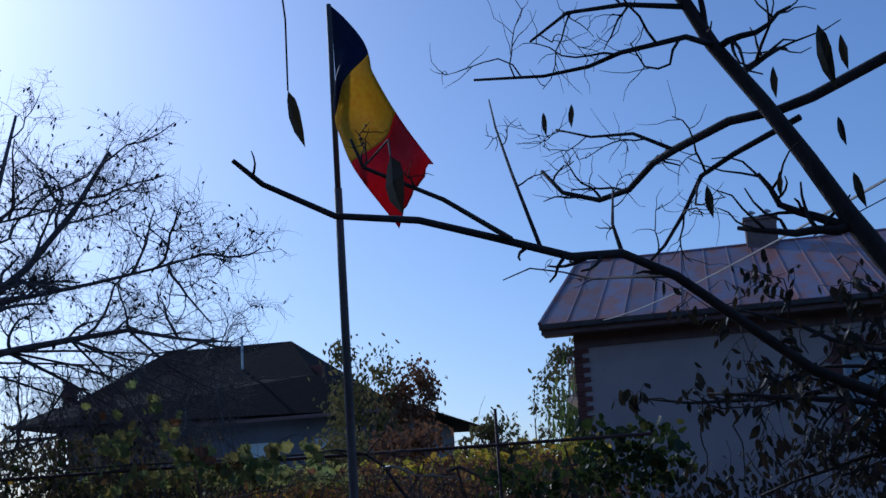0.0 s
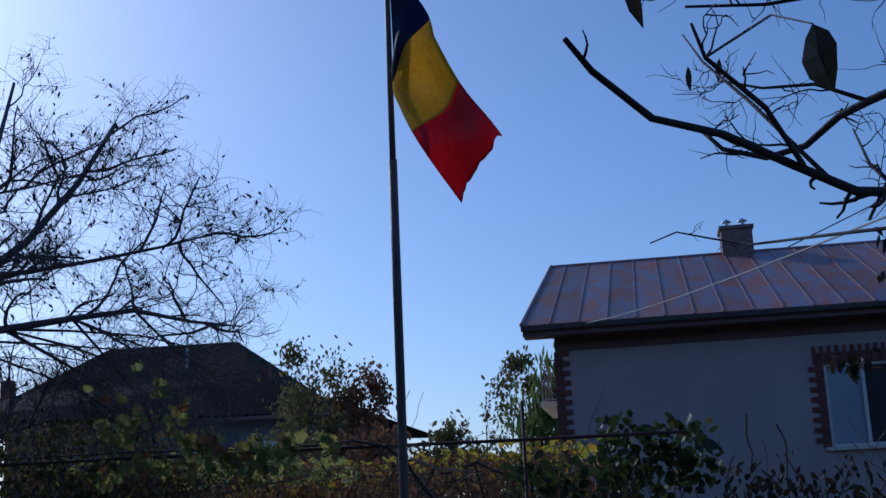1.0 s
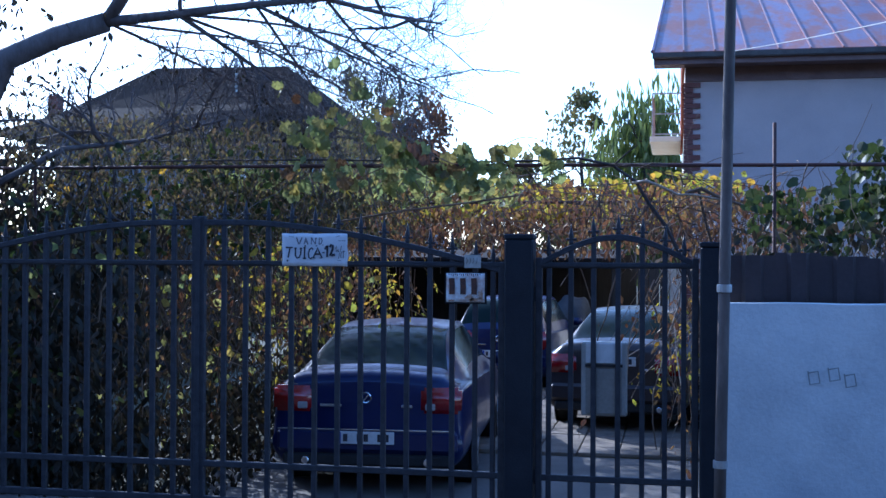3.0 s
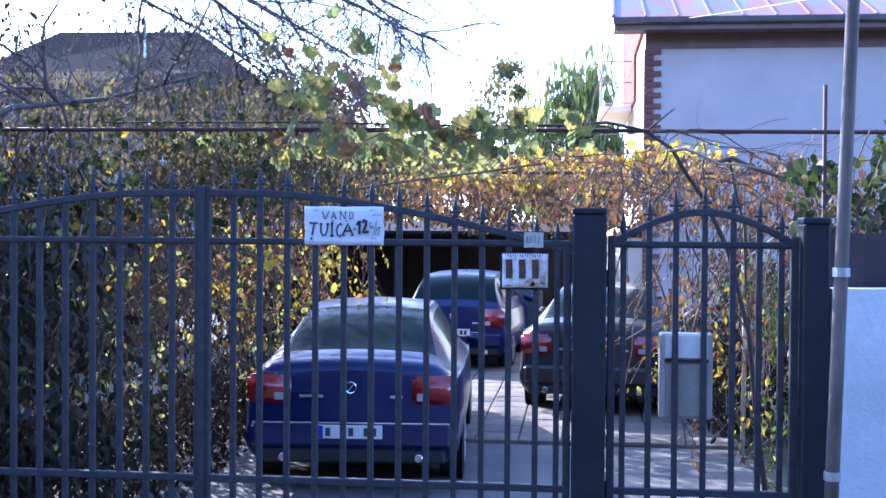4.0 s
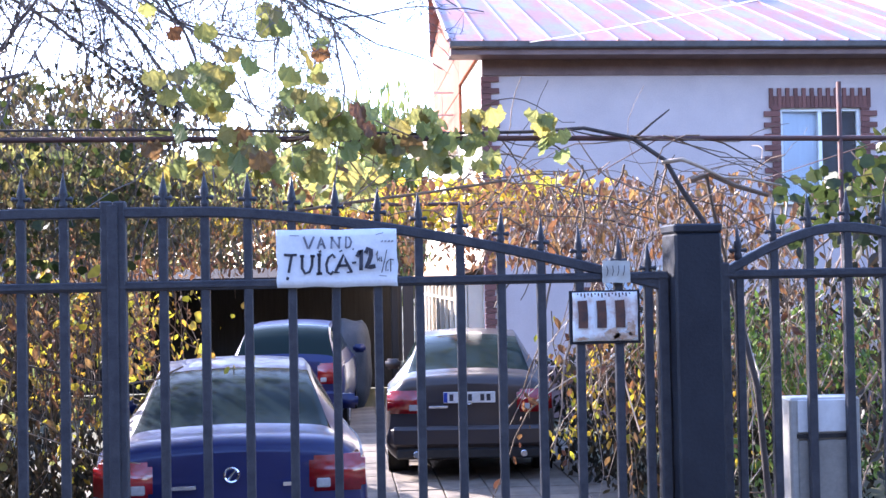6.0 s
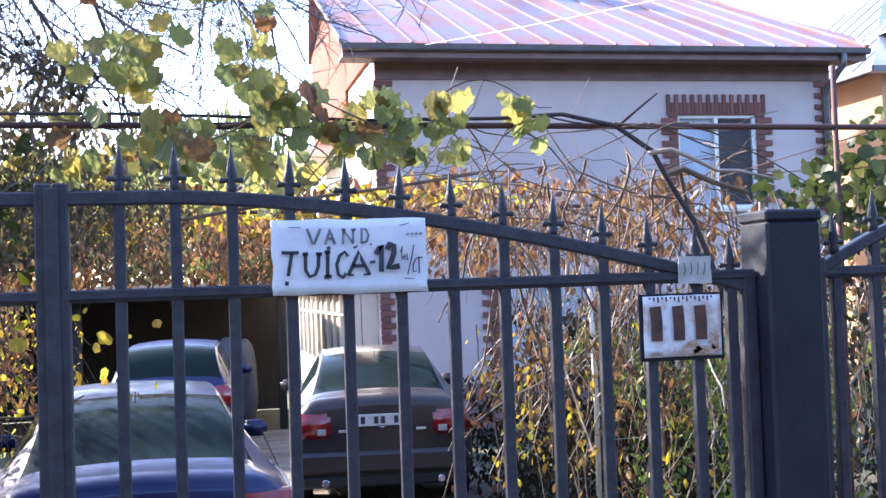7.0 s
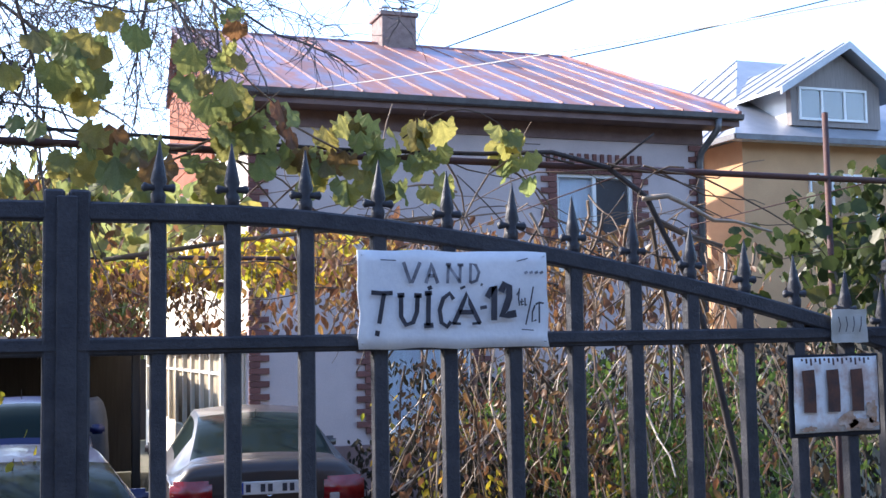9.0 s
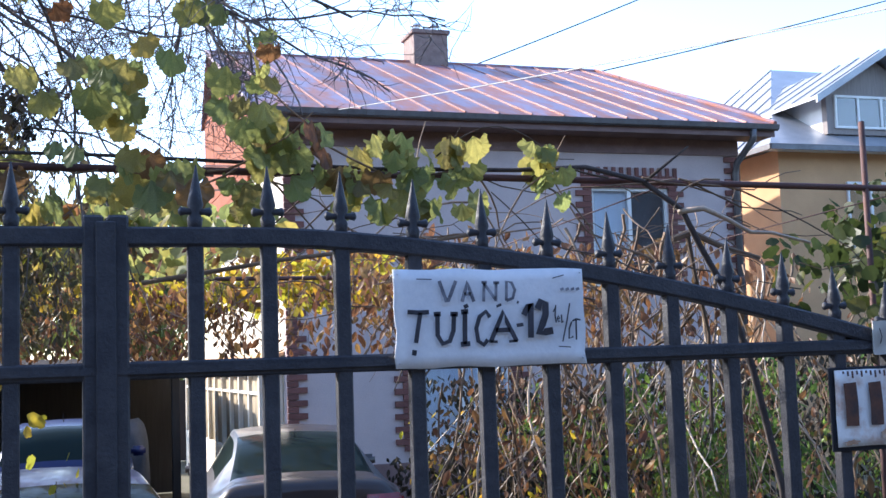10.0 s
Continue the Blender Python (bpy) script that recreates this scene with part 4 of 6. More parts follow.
def neighbour_house():
    n = empty("neighbour_house", (12.5, 17, 0))
    x0, x1, y0, y1 = 12.55, 21.0, 17.0, 26.0
    box("street_wall", x0, x1, y0, y0 + 0.3, 0, 5.9, OCHRE, n)
    box("side_wall", x0, x0 + 0.3, y0 + 0.301, y1, 0, 5.9, OCHRE, n)
    box("back_wall", x0 + 0.301, x1, y1 - 0.3, y1, 0, 5.9, OCHRE, n)
    box("end_wall", x1 - 0.3, x1, y0 + 0.301, y1 - 0.301, 0, 5.9, OCHRE, n)
    # hipped roof
    e = 0.45
    bm = bmesh.new()
    lo = [bm.verts.new(c) for c in ((x0 - e, y0 - e, 5.92), (x1 + e, y0 - e, 5.92), (x1 + e, y1 + e, 5.92), (x0 - e, y1 + e, 5.92))]
    hi = [bm.verts.new(c) for c in ((15.6, 21.5, 8.7), (17.4, 21.5, 8.7))]
    for f in ((lo[0], lo[1], hi[1], hi[0]), (lo[1], lo[2], hi[1]), (lo[2], lo[3], hi[0], hi[1]), (lo[3], lo[0], hi[0]), (lo[3], lo[2], lo[1], lo[0])):
        bm.faces.new(f)
    part("roof", bm, GREYROOF, n)
    for k in range(14):
        y = y0 - e + k * 0.7
        f = min(1.0, (y - (y0 - e)) / 4.95) if y < 21.5 else max(0.0, (y1 + e - y) / 4.95)
        g = Geo()
        top = (x0 - e + (15.6 - x0 + e) * f, y if f < 1 else 21.5, 5.94 + 2.78 * f)
        g.tube([(x0 - e, y, 5.94), top], 0.02, 0.02, 4)
        g.object("roof_seam", GREYROOF, n)
    box("eaves_board", x0 - e, x1 + e, y0 - e - 0.02, y0 - e, 5.82, 5.93, GUTTER, n, 0.004)
    box("eaves_board", x0 - e - 0.02, x0 - e, y0 - e, y1 + e, 5.82, 5.93, GUTTER, n, 0.004)
    box("soffit", x0 - e + 0.01, x1, y0 - e + 0.001, y0 - 0.002, 5.86, 5.915, WHITEP, n)
    # dormer
    d = empty("dormer", (14.75, 17, 6))
    d.parent = n
    dx0, dx1, ax, az = 13.75, 15.75, 14.95, 7.92
    wall = [(dx0, 6.25), (dx1 + 0.15, 6.25), (dx1 + 0.15, 7.1), (ax, 7.75), (dx0, 7.1)]
    dw = part("dormer_front", bm_prism(wall, 17.05, 17.2, "y"), DORMER, d)
    dsl = part("dormer_side", bm_box(dx0, dx0 + 0.1, 17.201, 21, 6.1, 7.08), WHITEP, d)
    for sg, xe in ((-1, dx0 - 0.45), (1, dx1 + 0.6)):
        part("dormer_roof", bm_prism([(xe, 6.86), (xe, 6.92), (ax, az), (ax, az - 0.06)], 16.75, 22.0, "y"), GREYROOF, d)
        part("barge_board", bm_prism([(xe, 6.78), (xe, 6.93), (ax, az + 0.01), (ax, az - 0.14)], 16.7, 16.748, "y"), GREYROOF, d)
        for k in range(8):
            y = 16.9 + k * 0.62
            g = Geo()
            g.tube([(xe, y, 6.935), (ax, y, az + 0.015)], 0.02, 0.02, 4)
            g.object("roof_seam", GREYROOF, d)
    win = window("dormer_window", 13.92, 15.55, 6.36, 7.02, 16.98, d, 2)
    window("window", 14.05, 15.7, 4.0, 5.3, 16.93, n, 2)
    settle(d)
    settle(n)
    tagged(n, "ochre stucco house with grey seamed roof and dormer", "house")


DORMER = mat("dormer_boards", (0.3, 0.26, 0.24), (0.22, 0.19, 0.18), rough=0.8, scale=5, stretch=(6, 1, 0.5))
neighbour_house()


def far_villa():
    v = empty("far_house", (-22, 60, 0))
    box("wall", -34, -13.5, 58, 74, 0, 9.2, mat("grey_render", (0.22, 0.22, 0.26), (0.15, 0.15, 0.18), rough=0.9, scale=0.6, fine=8), v)
    bm = bmesh.new()
    lo = [bm.verts.new(c) for c in ((-37.5, 56.5, 9.2), (-11.5, 56.5, 8.4), (-11.5, 80, 8.4), (-37.5, 80, 9.2))]
    mid = [bm.verts.new(c) for c in ((-34.6, 60.5, 11.1), (-18.9, 60.5, 11.3), (-18.9, 74, 11.3), (-34.6, 74, 11.1))]
    hi = [bm.verts.new(c) for c in ((-30.8, 65, 14.3), (-22.0, 65, 14.2))]
    for f in ((lo[0], lo[1], mid[1], mid[0]), (lo[1], lo[2], mid[2], mid[1]), (lo[2], lo[3], mid[3], mid[2]), (lo[3], lo[0], mid[0], mid[3]),
              (mid[0], mid[1], hi[1], hi[0]), (mid[1], mid[2], hi[1]), (mid[2], mid[3], hi[0], hi[1]), (mid[3], mid[0], hi[0]), (lo[3], lo[2], lo[1], lo[0])):
        bm.faces.new(f)
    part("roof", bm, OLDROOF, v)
    box("eaves_board", -37.4, -11.6, 56.3, 56.49, 8.3, 8.5, SOFFIT, v)
    for x in (-36.5, -19.5):
        box("chimney", x, x + 0.7, 61.5, 62.2, 9.5, 12.2 if x < -30 else 12.0, BRICK, v, 0.02)
    for x in (-22.5, -18.2):
        window("window", x, x + 1.5, 5.6, 7.2, 57.85, v, 1)
    box("mast", -24.3, -24.15, 62.0, 62.1, 11.6, 14.3, STEEL, v)
    settle(v)
    tagged(v, "distant house under a dark steep hipped roof", "house")


far_villa()


# ---- cables ----
def cable(name, a, b, sag, r, material, label):
    g = Geo()
    a, b = Vector(a), Vector(b)
    pts = []
    for k in range(25):
        f = k / 24
        p = a.lerp(b, f)
        p.z -= sag * 4 * f * (1 - f)
        pts.append(p)
    g.tube(pts, r, r, 5)
    tagged(g.object(name, material), label, "cable", group="overhead cables")


cable("cable", (2.96, 12.84, 5.44), (6.0, -5.0, 3.3), 0.12, 0.007, PALECABLE, "pale service cable coming down from the eaves to the street")
cable("cable", (9.6, 18.6, 7.66), (24.0, 18.8, 11.9), 0.15, 0.014, CABLE, "thin dark overhead cable leaving the roof ridge")
cable("cable", (7.17, 18.8, 7.76), (17.0, 18.8, 12.2), 0.1, 0.014, CABLE, "thin dark overhead cable leaving the roof ridge")


# ---- cars ----
def catmull(p0, p1, p2, p3, t):
    return 0.5 * ((2 * p1) + (-p0 + p2) * t + (2 * p0 - 5 * p1 + 4 * p2 - p3) * t * t + (-p0 + 3 * p1 - 3 * p2 + p3) * t ** 3)


def smooth_net(net, nu, nv):
    """Samples a control net of points by Catmull-Rom in both ways; returns the fine net and each cell's control cell."""
    net = np.array(net, float)

    def along(a, n):
        pad = np.concatenate([a[:1], a, a[-1:]])
        out = []
        for i in range(len(a) - 1):
            for k in range(n):
                out.append(catmull(pad[i], pad[i + 1], pad[i + 2], pad[i + 3], k / n))
        out.append(a[-1])
        return np.array(out)
    fine = along(net, nu)
    return np.swapaxes(along(np.swapaxes(fine, 0, 1), nv), 0, 1)


def car(name, at, heading, width, profile, paint, label, hatch=False, plate_z=0.55, lamp_z=(0.8, 1.0), chrome=True):
    """A parked car, its tail at the origin and its nose along +y. profile rows: y, belt height, belt half-width, roof height, roof half-width."""
    c = empty(name, at, heading)
    w = width / 2
    net = []
    for y, bz, bw, rz, rw, low in profile:
        net.append([(w * 0.84, y, low), (w * 0.97, y, low + 0.12), (w * bw * 1.03, y, (low + bz) / 2 + 0.02), (w * bw, y, bz - 0.03), (w * (bw * 0.97), y, bz),
                    (w * rw, y, rz - 0.05), (w * rw * 0.86, y, rz), (w * rw * 0.4, y, rz + 0.025), (0, y, rz + 0.032)])
    nu, nv = 5, 3
    fine = smooth_net(net, nu, nv)
    names = [row[0] for row in profile]
    rear0, rear1 = WINDOWS[hatch]["rear"]
    front0, front1 = WINDOWS[hatch]["front"]
    side0, side1 = WINDOWS[hatch]["side"]
    groups = {"body": [], "rear_window": [], "windscreen": [], "side_window": []}
    U, V = fine.shape[:2]
    for i in range(U - 1):
        for j in range(V - 1):
            ci, cj = i // nu, j // nv
            kind = "body"
            if rear0 <= ci < rear1 and cj >= 5 and not (j == 5 * nv):
                kind = "rear_window"
            elif front0 <= ci < front1 and cj >= 5 and not (j == 5 * nv):
                kind = "windscreen"
            elif side0 <= ci < side1 and cj == 4 and 4 * nv < j:
                kind = "side_window"
            groups[kind].append((i, j))
    for kind, cells in groups.items():
        if not cells:
            continue
        bm = bmesh.new()
        for sg in (1, -1):
            seen = {}
            for i, j in cells:
                q = []
                for a, b in ((i, j), (i, j + 1), (i + 1, j + 1), (i + 1, j)):
                    if (a, b) not in seen:
                        x, y, z = fine[a, b]
                        seen[a, b] = bm.verts.new((x * sg, y, z))
                    q.append(seen[a, b])
                bm.faces.new(q if sg < 0 else q[::-1])
            if kind == "body":
                for a in (0, U - 1):
                    ring = [seen[a, b] for b in range(V) if (a, b) in seen]
                    mid = [bm.verts.new((0, v.co.y, v.co.z)) for v in ring]
                    for k in range(len(ring) - 1):
                        q = (ring[k], ring[k + 1], mid[k + 1], mid[k])
                        bm.faces.new(q)
        bmesh.ops.remove_doubles(bm, verts=bm.verts[:], dist=0.0005)
        bmesh.ops.recalc_face_normals(bm, faces=bm.faces[:])
        o = part(kind, bm, paint if kind == "body" else CARGLASS, c, smooth=True)
        if kind == "body":
            body = o
    length = profile[-1][0]
    low = profile[0][5]
    # bumper, lower valance, chrome strip, plate, lamps, badges
    box("bumper", -w * 0.92, w * 0.92, -0.05, 0.12, low + 0.06, low + 0.27, paint, c, 0.035)
    box("valance", -w * 0.86, w * 0.86, -0.03, 0.1, low - 0.06, low + 0.05, PLASTIC, c, 0.02)
    if chrome:
        box("chrome_strip", -w * 0.9, w * 0.9, -0.056, -0.045, low + 0.262, low + 0.276, CHROME, c, 0.003)
    pl = box("licence_plate", -0.26, 0.26, -0.072, -0.06, plate_z - 0.055, plate_z + 0.055, PLATEW, c, 0.004)
    box("country_band", -0.258, -0.22, -0.0745, -0.0725, plate_z - 0.05, plate_z + 0.05, PLATEB, pl)
    for k in range(7):
        if k in (1, 4):
            continue
        xx = -0.2 + k * 0.062
        box("plate_bar", xx, xx + 0.04, -0.0745, -0.0725, plate_z - 0.033, plate_z + 0.033, INK, pl)
    z0, z1 = lamp_z
    for sg in (-1, 1):
        lam = part("tail_lamp", bm_box(min(sg * w * 0.55, sg * w * 0.955), max(sg * w * 0.55, sg * w * 0.955), -0.035, 0.22, z0, z1, 0.03, 2), LAMP, c, smooth=True)
        part("reversing_lamp", bm_box(min(sg * w * 0.6, sg * w * 0.7), max(sg * w * 0.6, sg * w * 0.7), -0.042, -0.03, z0 + 0.03, z0 + 0.09, 0.008), CLEARLAMP, lam)
        mir = part("door_mirror", bm_box(min(sg * w * 0.97, sg * (w + 0.17)), max(sg * w * 0.97, sg * (w + 0.17)), length * 0.63, length * 0.63 + 0.1, 0.96, 1.09, 0.03, 2), paint, c, smooth=True)
        part("exhaust_pipe", bm_lathe([(0.03, -0.06), (0.035, -0.055), (0.035, 0.1)], 12, "y"), CHROME, c).location = (sg * w * 0.62, 0, low - 0.01)
        hl = part("headlamp", bm_box(min(sg * w * 0.5, sg * w * 0.9), max(sg * w * 0.5, sg * w * 0.9), length - 0.3, length - 0.06, 0.62, 0.76, 0.03, 2), CLEARLAMP, c)
        for yy in (length * 0.35, length * 0.56):
            box("door_handle", min(sg * w * 0.98, sg * (w + 0.012)), max(sg * w * 0.98, sg * (w + 0.012)), yy, yy + 0.2, 0.8, 0.83, paint, c, 0.006)
    bz = (z0 + z1) / 2 + 0.02
    g = Geo()
    ring = [(0.045 * math.cos(a), -0.05, bz + 0.045 * math.sin(a)) for a in np.linspace(0, 2 * math.pi, 17)]
    g.tube(ring, 0.008, 0.008, 5)
    g.tube([(-0.02, -0.05, bz - 0.03), (0.0, -0.052, bz), (0.025, -0.05, bz + 0.03)], 0.009, 0.006, 5)
    g.object("badge", CHROME, c)
    for x0, x1 in ((-w * 0.47, -w * 0.25), (w * 0.36, w * 0.47)):
        box("badge_bar", x0, x1, -0.046, -0.036, z0 + 0.05, z0 + 0.075, CHROME, c, 0.002)
    g = Geo()
    g.tube([(0, length * 0.3, profile[3][3]), (0, length * 0.26, profile[3][3] + 0.18)], 0.006, 0.003, 5)
    g.object("aerial", PLASTIC, c)
    for sg in (-1, 1):
        for yy in (length * 0.2, length * 0.79):
            arch = part("wheel_arch", bm_lathe([(0.36, 0.0), (0.37, 0.012), (0.33, 0.014)], 24, "x"), PLASTIC, c)
            arch.matrix_basis = pose(sg * (w * 0.985 - (0.0 if sg > 0 else 0.0)), yy, 0.33, 0, 0, 0 if sg > 0 else 180)
            wh = empty("wheel", (0, 0, 0))
            wh.parent = c
            wh.matrix_basis = pose(sg * (w - 0.1), yy, 0.315, 0, 0, 0 if sg > 0 else 180)
            part("tyre", bm_lathe([(0.2, -0.1), (0.3, -0.1), (0.315, -0.07), (0.315, 0.07), (0.3, 0.105), (0.21, 0.11)], 28, "x"), TYRE, wh, smooth=True)
            part("rim", bm_lathe([(0.21, 0.1), (0.2, 0.112), (0.12, 0.1), (0.05, 0.115)], 20, "x"), RIM, wh)
            for k in range(5):
                a = 2 * math.pi * k / 5
                bm = bm_box(0.104, 0.118, -0.022, 0.022, 0.05, 0.2, 0.004)
                bmesh.ops.rotate(bm, verts=bm.verts[:], matrix=Matrix.Rotation(a, 3, "X"))
                part("spoke", bm, RIM, wh)
    tagged(c, label, "car", group="parked cars")
    return c


WINDOWS = {False: {"rear": (2, 4), "front": (6, 8), "side": (3, 8)}, True: {"rear": (1, 3), "front": (5, 7), "side": (2, 7)}}
SEDAN = [  # y, belt z, belt width, roof z, roof width, sill
    (0.0, 0.86, 0.9, 1.0, 0.8, 0.34), (0.1, 0.95, 0.95, 1.09, 0.82, 0.26), (0.5, 0.98, 0.985, 1.12, 0.78, 0.24), (0.98, 0.98, 1.0, 1.32, 0.7, 0.22),
    (1.45, 0.97, 1.0, 1.43, 0.66, 0.2), (2.1, 0.95, 1.0, 1.46, 0.67, 0.2), (2.75, 0.93, 1.0, 1.42, 0.66, 0.2), (3.2, 0.92, 0.99, 1.2, 0.74, 0.2),
    (3.6, 0.9, 0.98, 0.99, 0.84, 0.2), (4.3, 0.76, 0.93, 0.84, 0.76, 0.22), (4.6, 0.58, 0.8, 0.62, 0.6, 0.26)]
HATCH = [
    (0.0, 0.84, 0.92, 0.98, 0.84, 0.34), (0.08, 0.94, 0.96, 1.08, 0.84, 0.26), (0.3, 0.96, 0.98, 1.32, 0.76, 0.24), (0.62, 0.96, 0.99, 1.45, 0.72, 0.22),
    (1.3, 0.95, 1.0, 1.48, 0.7, 0.2), (2.0, 0.94, 1.0, 1.46, 0.7, 0.2), (2.5, 0.92, 0.99, 1.22, 0.76, 0.2), (2.9, 0.9, 0.98, 1.0, 0.84, 0.2),
    (3.5, 0.76, 0.93, 0.84, 0.76, 0.22), (3.8, 0.58, 0.8, 0.62, 0.6, 0.26)]
car("car", (-0.5, 3.78, 0.0), 4.0, 1.78, SEDAN, BLUE, "dark blue saloon car parked nose-in behind the gate", plate_z=0.54, lamp_z=(0.76, 0.99))
car("car", (1.49, 8.05, 0.0), -6.0, 1.74, SEDAN, BROWNP, "dark brown saloon car parked deeper in the drive", plate_z=0.9, lamp_z=(0.74, 0.97), chrome=False)
car("car", (-0.55, 12.2, 0.0), -4.0, 1.62, HATCH, BLUE, "blue hatchback parked at the far end of the drive", hatch=True, plate_z=0.62, lamp_z=(0.7, 0.98), chrome=False)


# ---- far end of the yard ----
def shed():
    # added near-black shelter: stands for the deep shade under the canopy
    s_ = empty("shade_shed", (-1, 17, 0))
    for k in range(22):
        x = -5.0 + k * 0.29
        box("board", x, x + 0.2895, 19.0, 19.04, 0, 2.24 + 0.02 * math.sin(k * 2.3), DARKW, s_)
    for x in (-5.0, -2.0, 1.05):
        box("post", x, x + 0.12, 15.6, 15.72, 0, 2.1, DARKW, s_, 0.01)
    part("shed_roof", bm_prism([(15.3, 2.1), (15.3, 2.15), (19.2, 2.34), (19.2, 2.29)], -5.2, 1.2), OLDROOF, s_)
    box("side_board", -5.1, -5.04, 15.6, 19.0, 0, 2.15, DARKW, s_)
    settle(s_)
    tagged(s_, "near-black board shelter added for the shade at the end of the drive", "shed")
    c = empty("covered_heap", (0.5, 13.5, 0))
    bm = bmesh.new()
    bmesh.ops.create_icosphere(bm, subdivisions=4, radius=1.0)
    for v in bm.verts:
        q = v.co.copy()
        n = noise.noise(q * 1.6) * 0.18 + noise.noise(q * 4.0) * 0.07
        q = q * (1 + n)
        q.x = math.copysign(abs(q.x) ** 0.7, q.x) * 0.38
        q.y = q.y * 0.6
        v.co = Vector((0.35 + q.x, 15.4 + q.y, max(0.0, 0.72 + math.copysign(abs(q.z) ** 0.75, q.z) * 0.72)))
    part("cover", bm, CANVAS, c, smooth=True)
    settle(c)
    tagged(c, "grey tarpaulin heap standing in the shaded yard", "covered heap")


shed()


def trellis():
    """Pipe frame over the drive that carries the vines."""
    t = empty("vine_trellis", (0, 2.3, 0.2))

    def pipe(nm, pts, r, m=RUSTROD):
        g = Geo()
        g.tube(pts, r, r, 8)
        g.object(nm, m, t, True)
    pipe("cross_pipe", [(-4.5, 2.3, 2.86), (-1.0, 2.3, 2.852), (1.2, 2.3, 2.84), (2.9, 2.3, 2.825), (4.2, 2.3, 2.82)], 0.0145)
    for y in (6.9, 9.2):
        pipe("cross_pipe", [(-3.2, y, 2.78), (3.6, y, 2.78)], 0.017)
    for x in (-2.7, -1.2, 0.4, 1.9, 3.2):
        pipe("long_wire", [(x, 2.3, 2.83), (x + 0.05, 5.5, 2.74), (x, 9.3, 2.77)], 0.0035)
    for x, y, z in ((2.9, 2.3, 3.13), (-2.9, 2.3, 2.9), (3.3, 5.6, 2.8), (3.3, 9.2, 2.8), (-2.9, 5.6, 2.8), (-2.9, 9.2, 2.8)):
        pipe("upright", [(x, y, ground_z(x, y) - 0.02), (x, y, z)], 0.014)
    settle(t)
    p = Geo()
    p.tube([(2.92, 6.1, 0.0), (2.93, 6.1, 1.1), (2.91, 6.1, 2.06)], 0.024, 0.022, 8)
    tagged(p.object("garden_stake", CREAM, None, True), "pale wooden stake standing in the thicket", "stake")
    tagged(t, "rusty pipe trellis spanning the driveway", "trellis")


trellis()


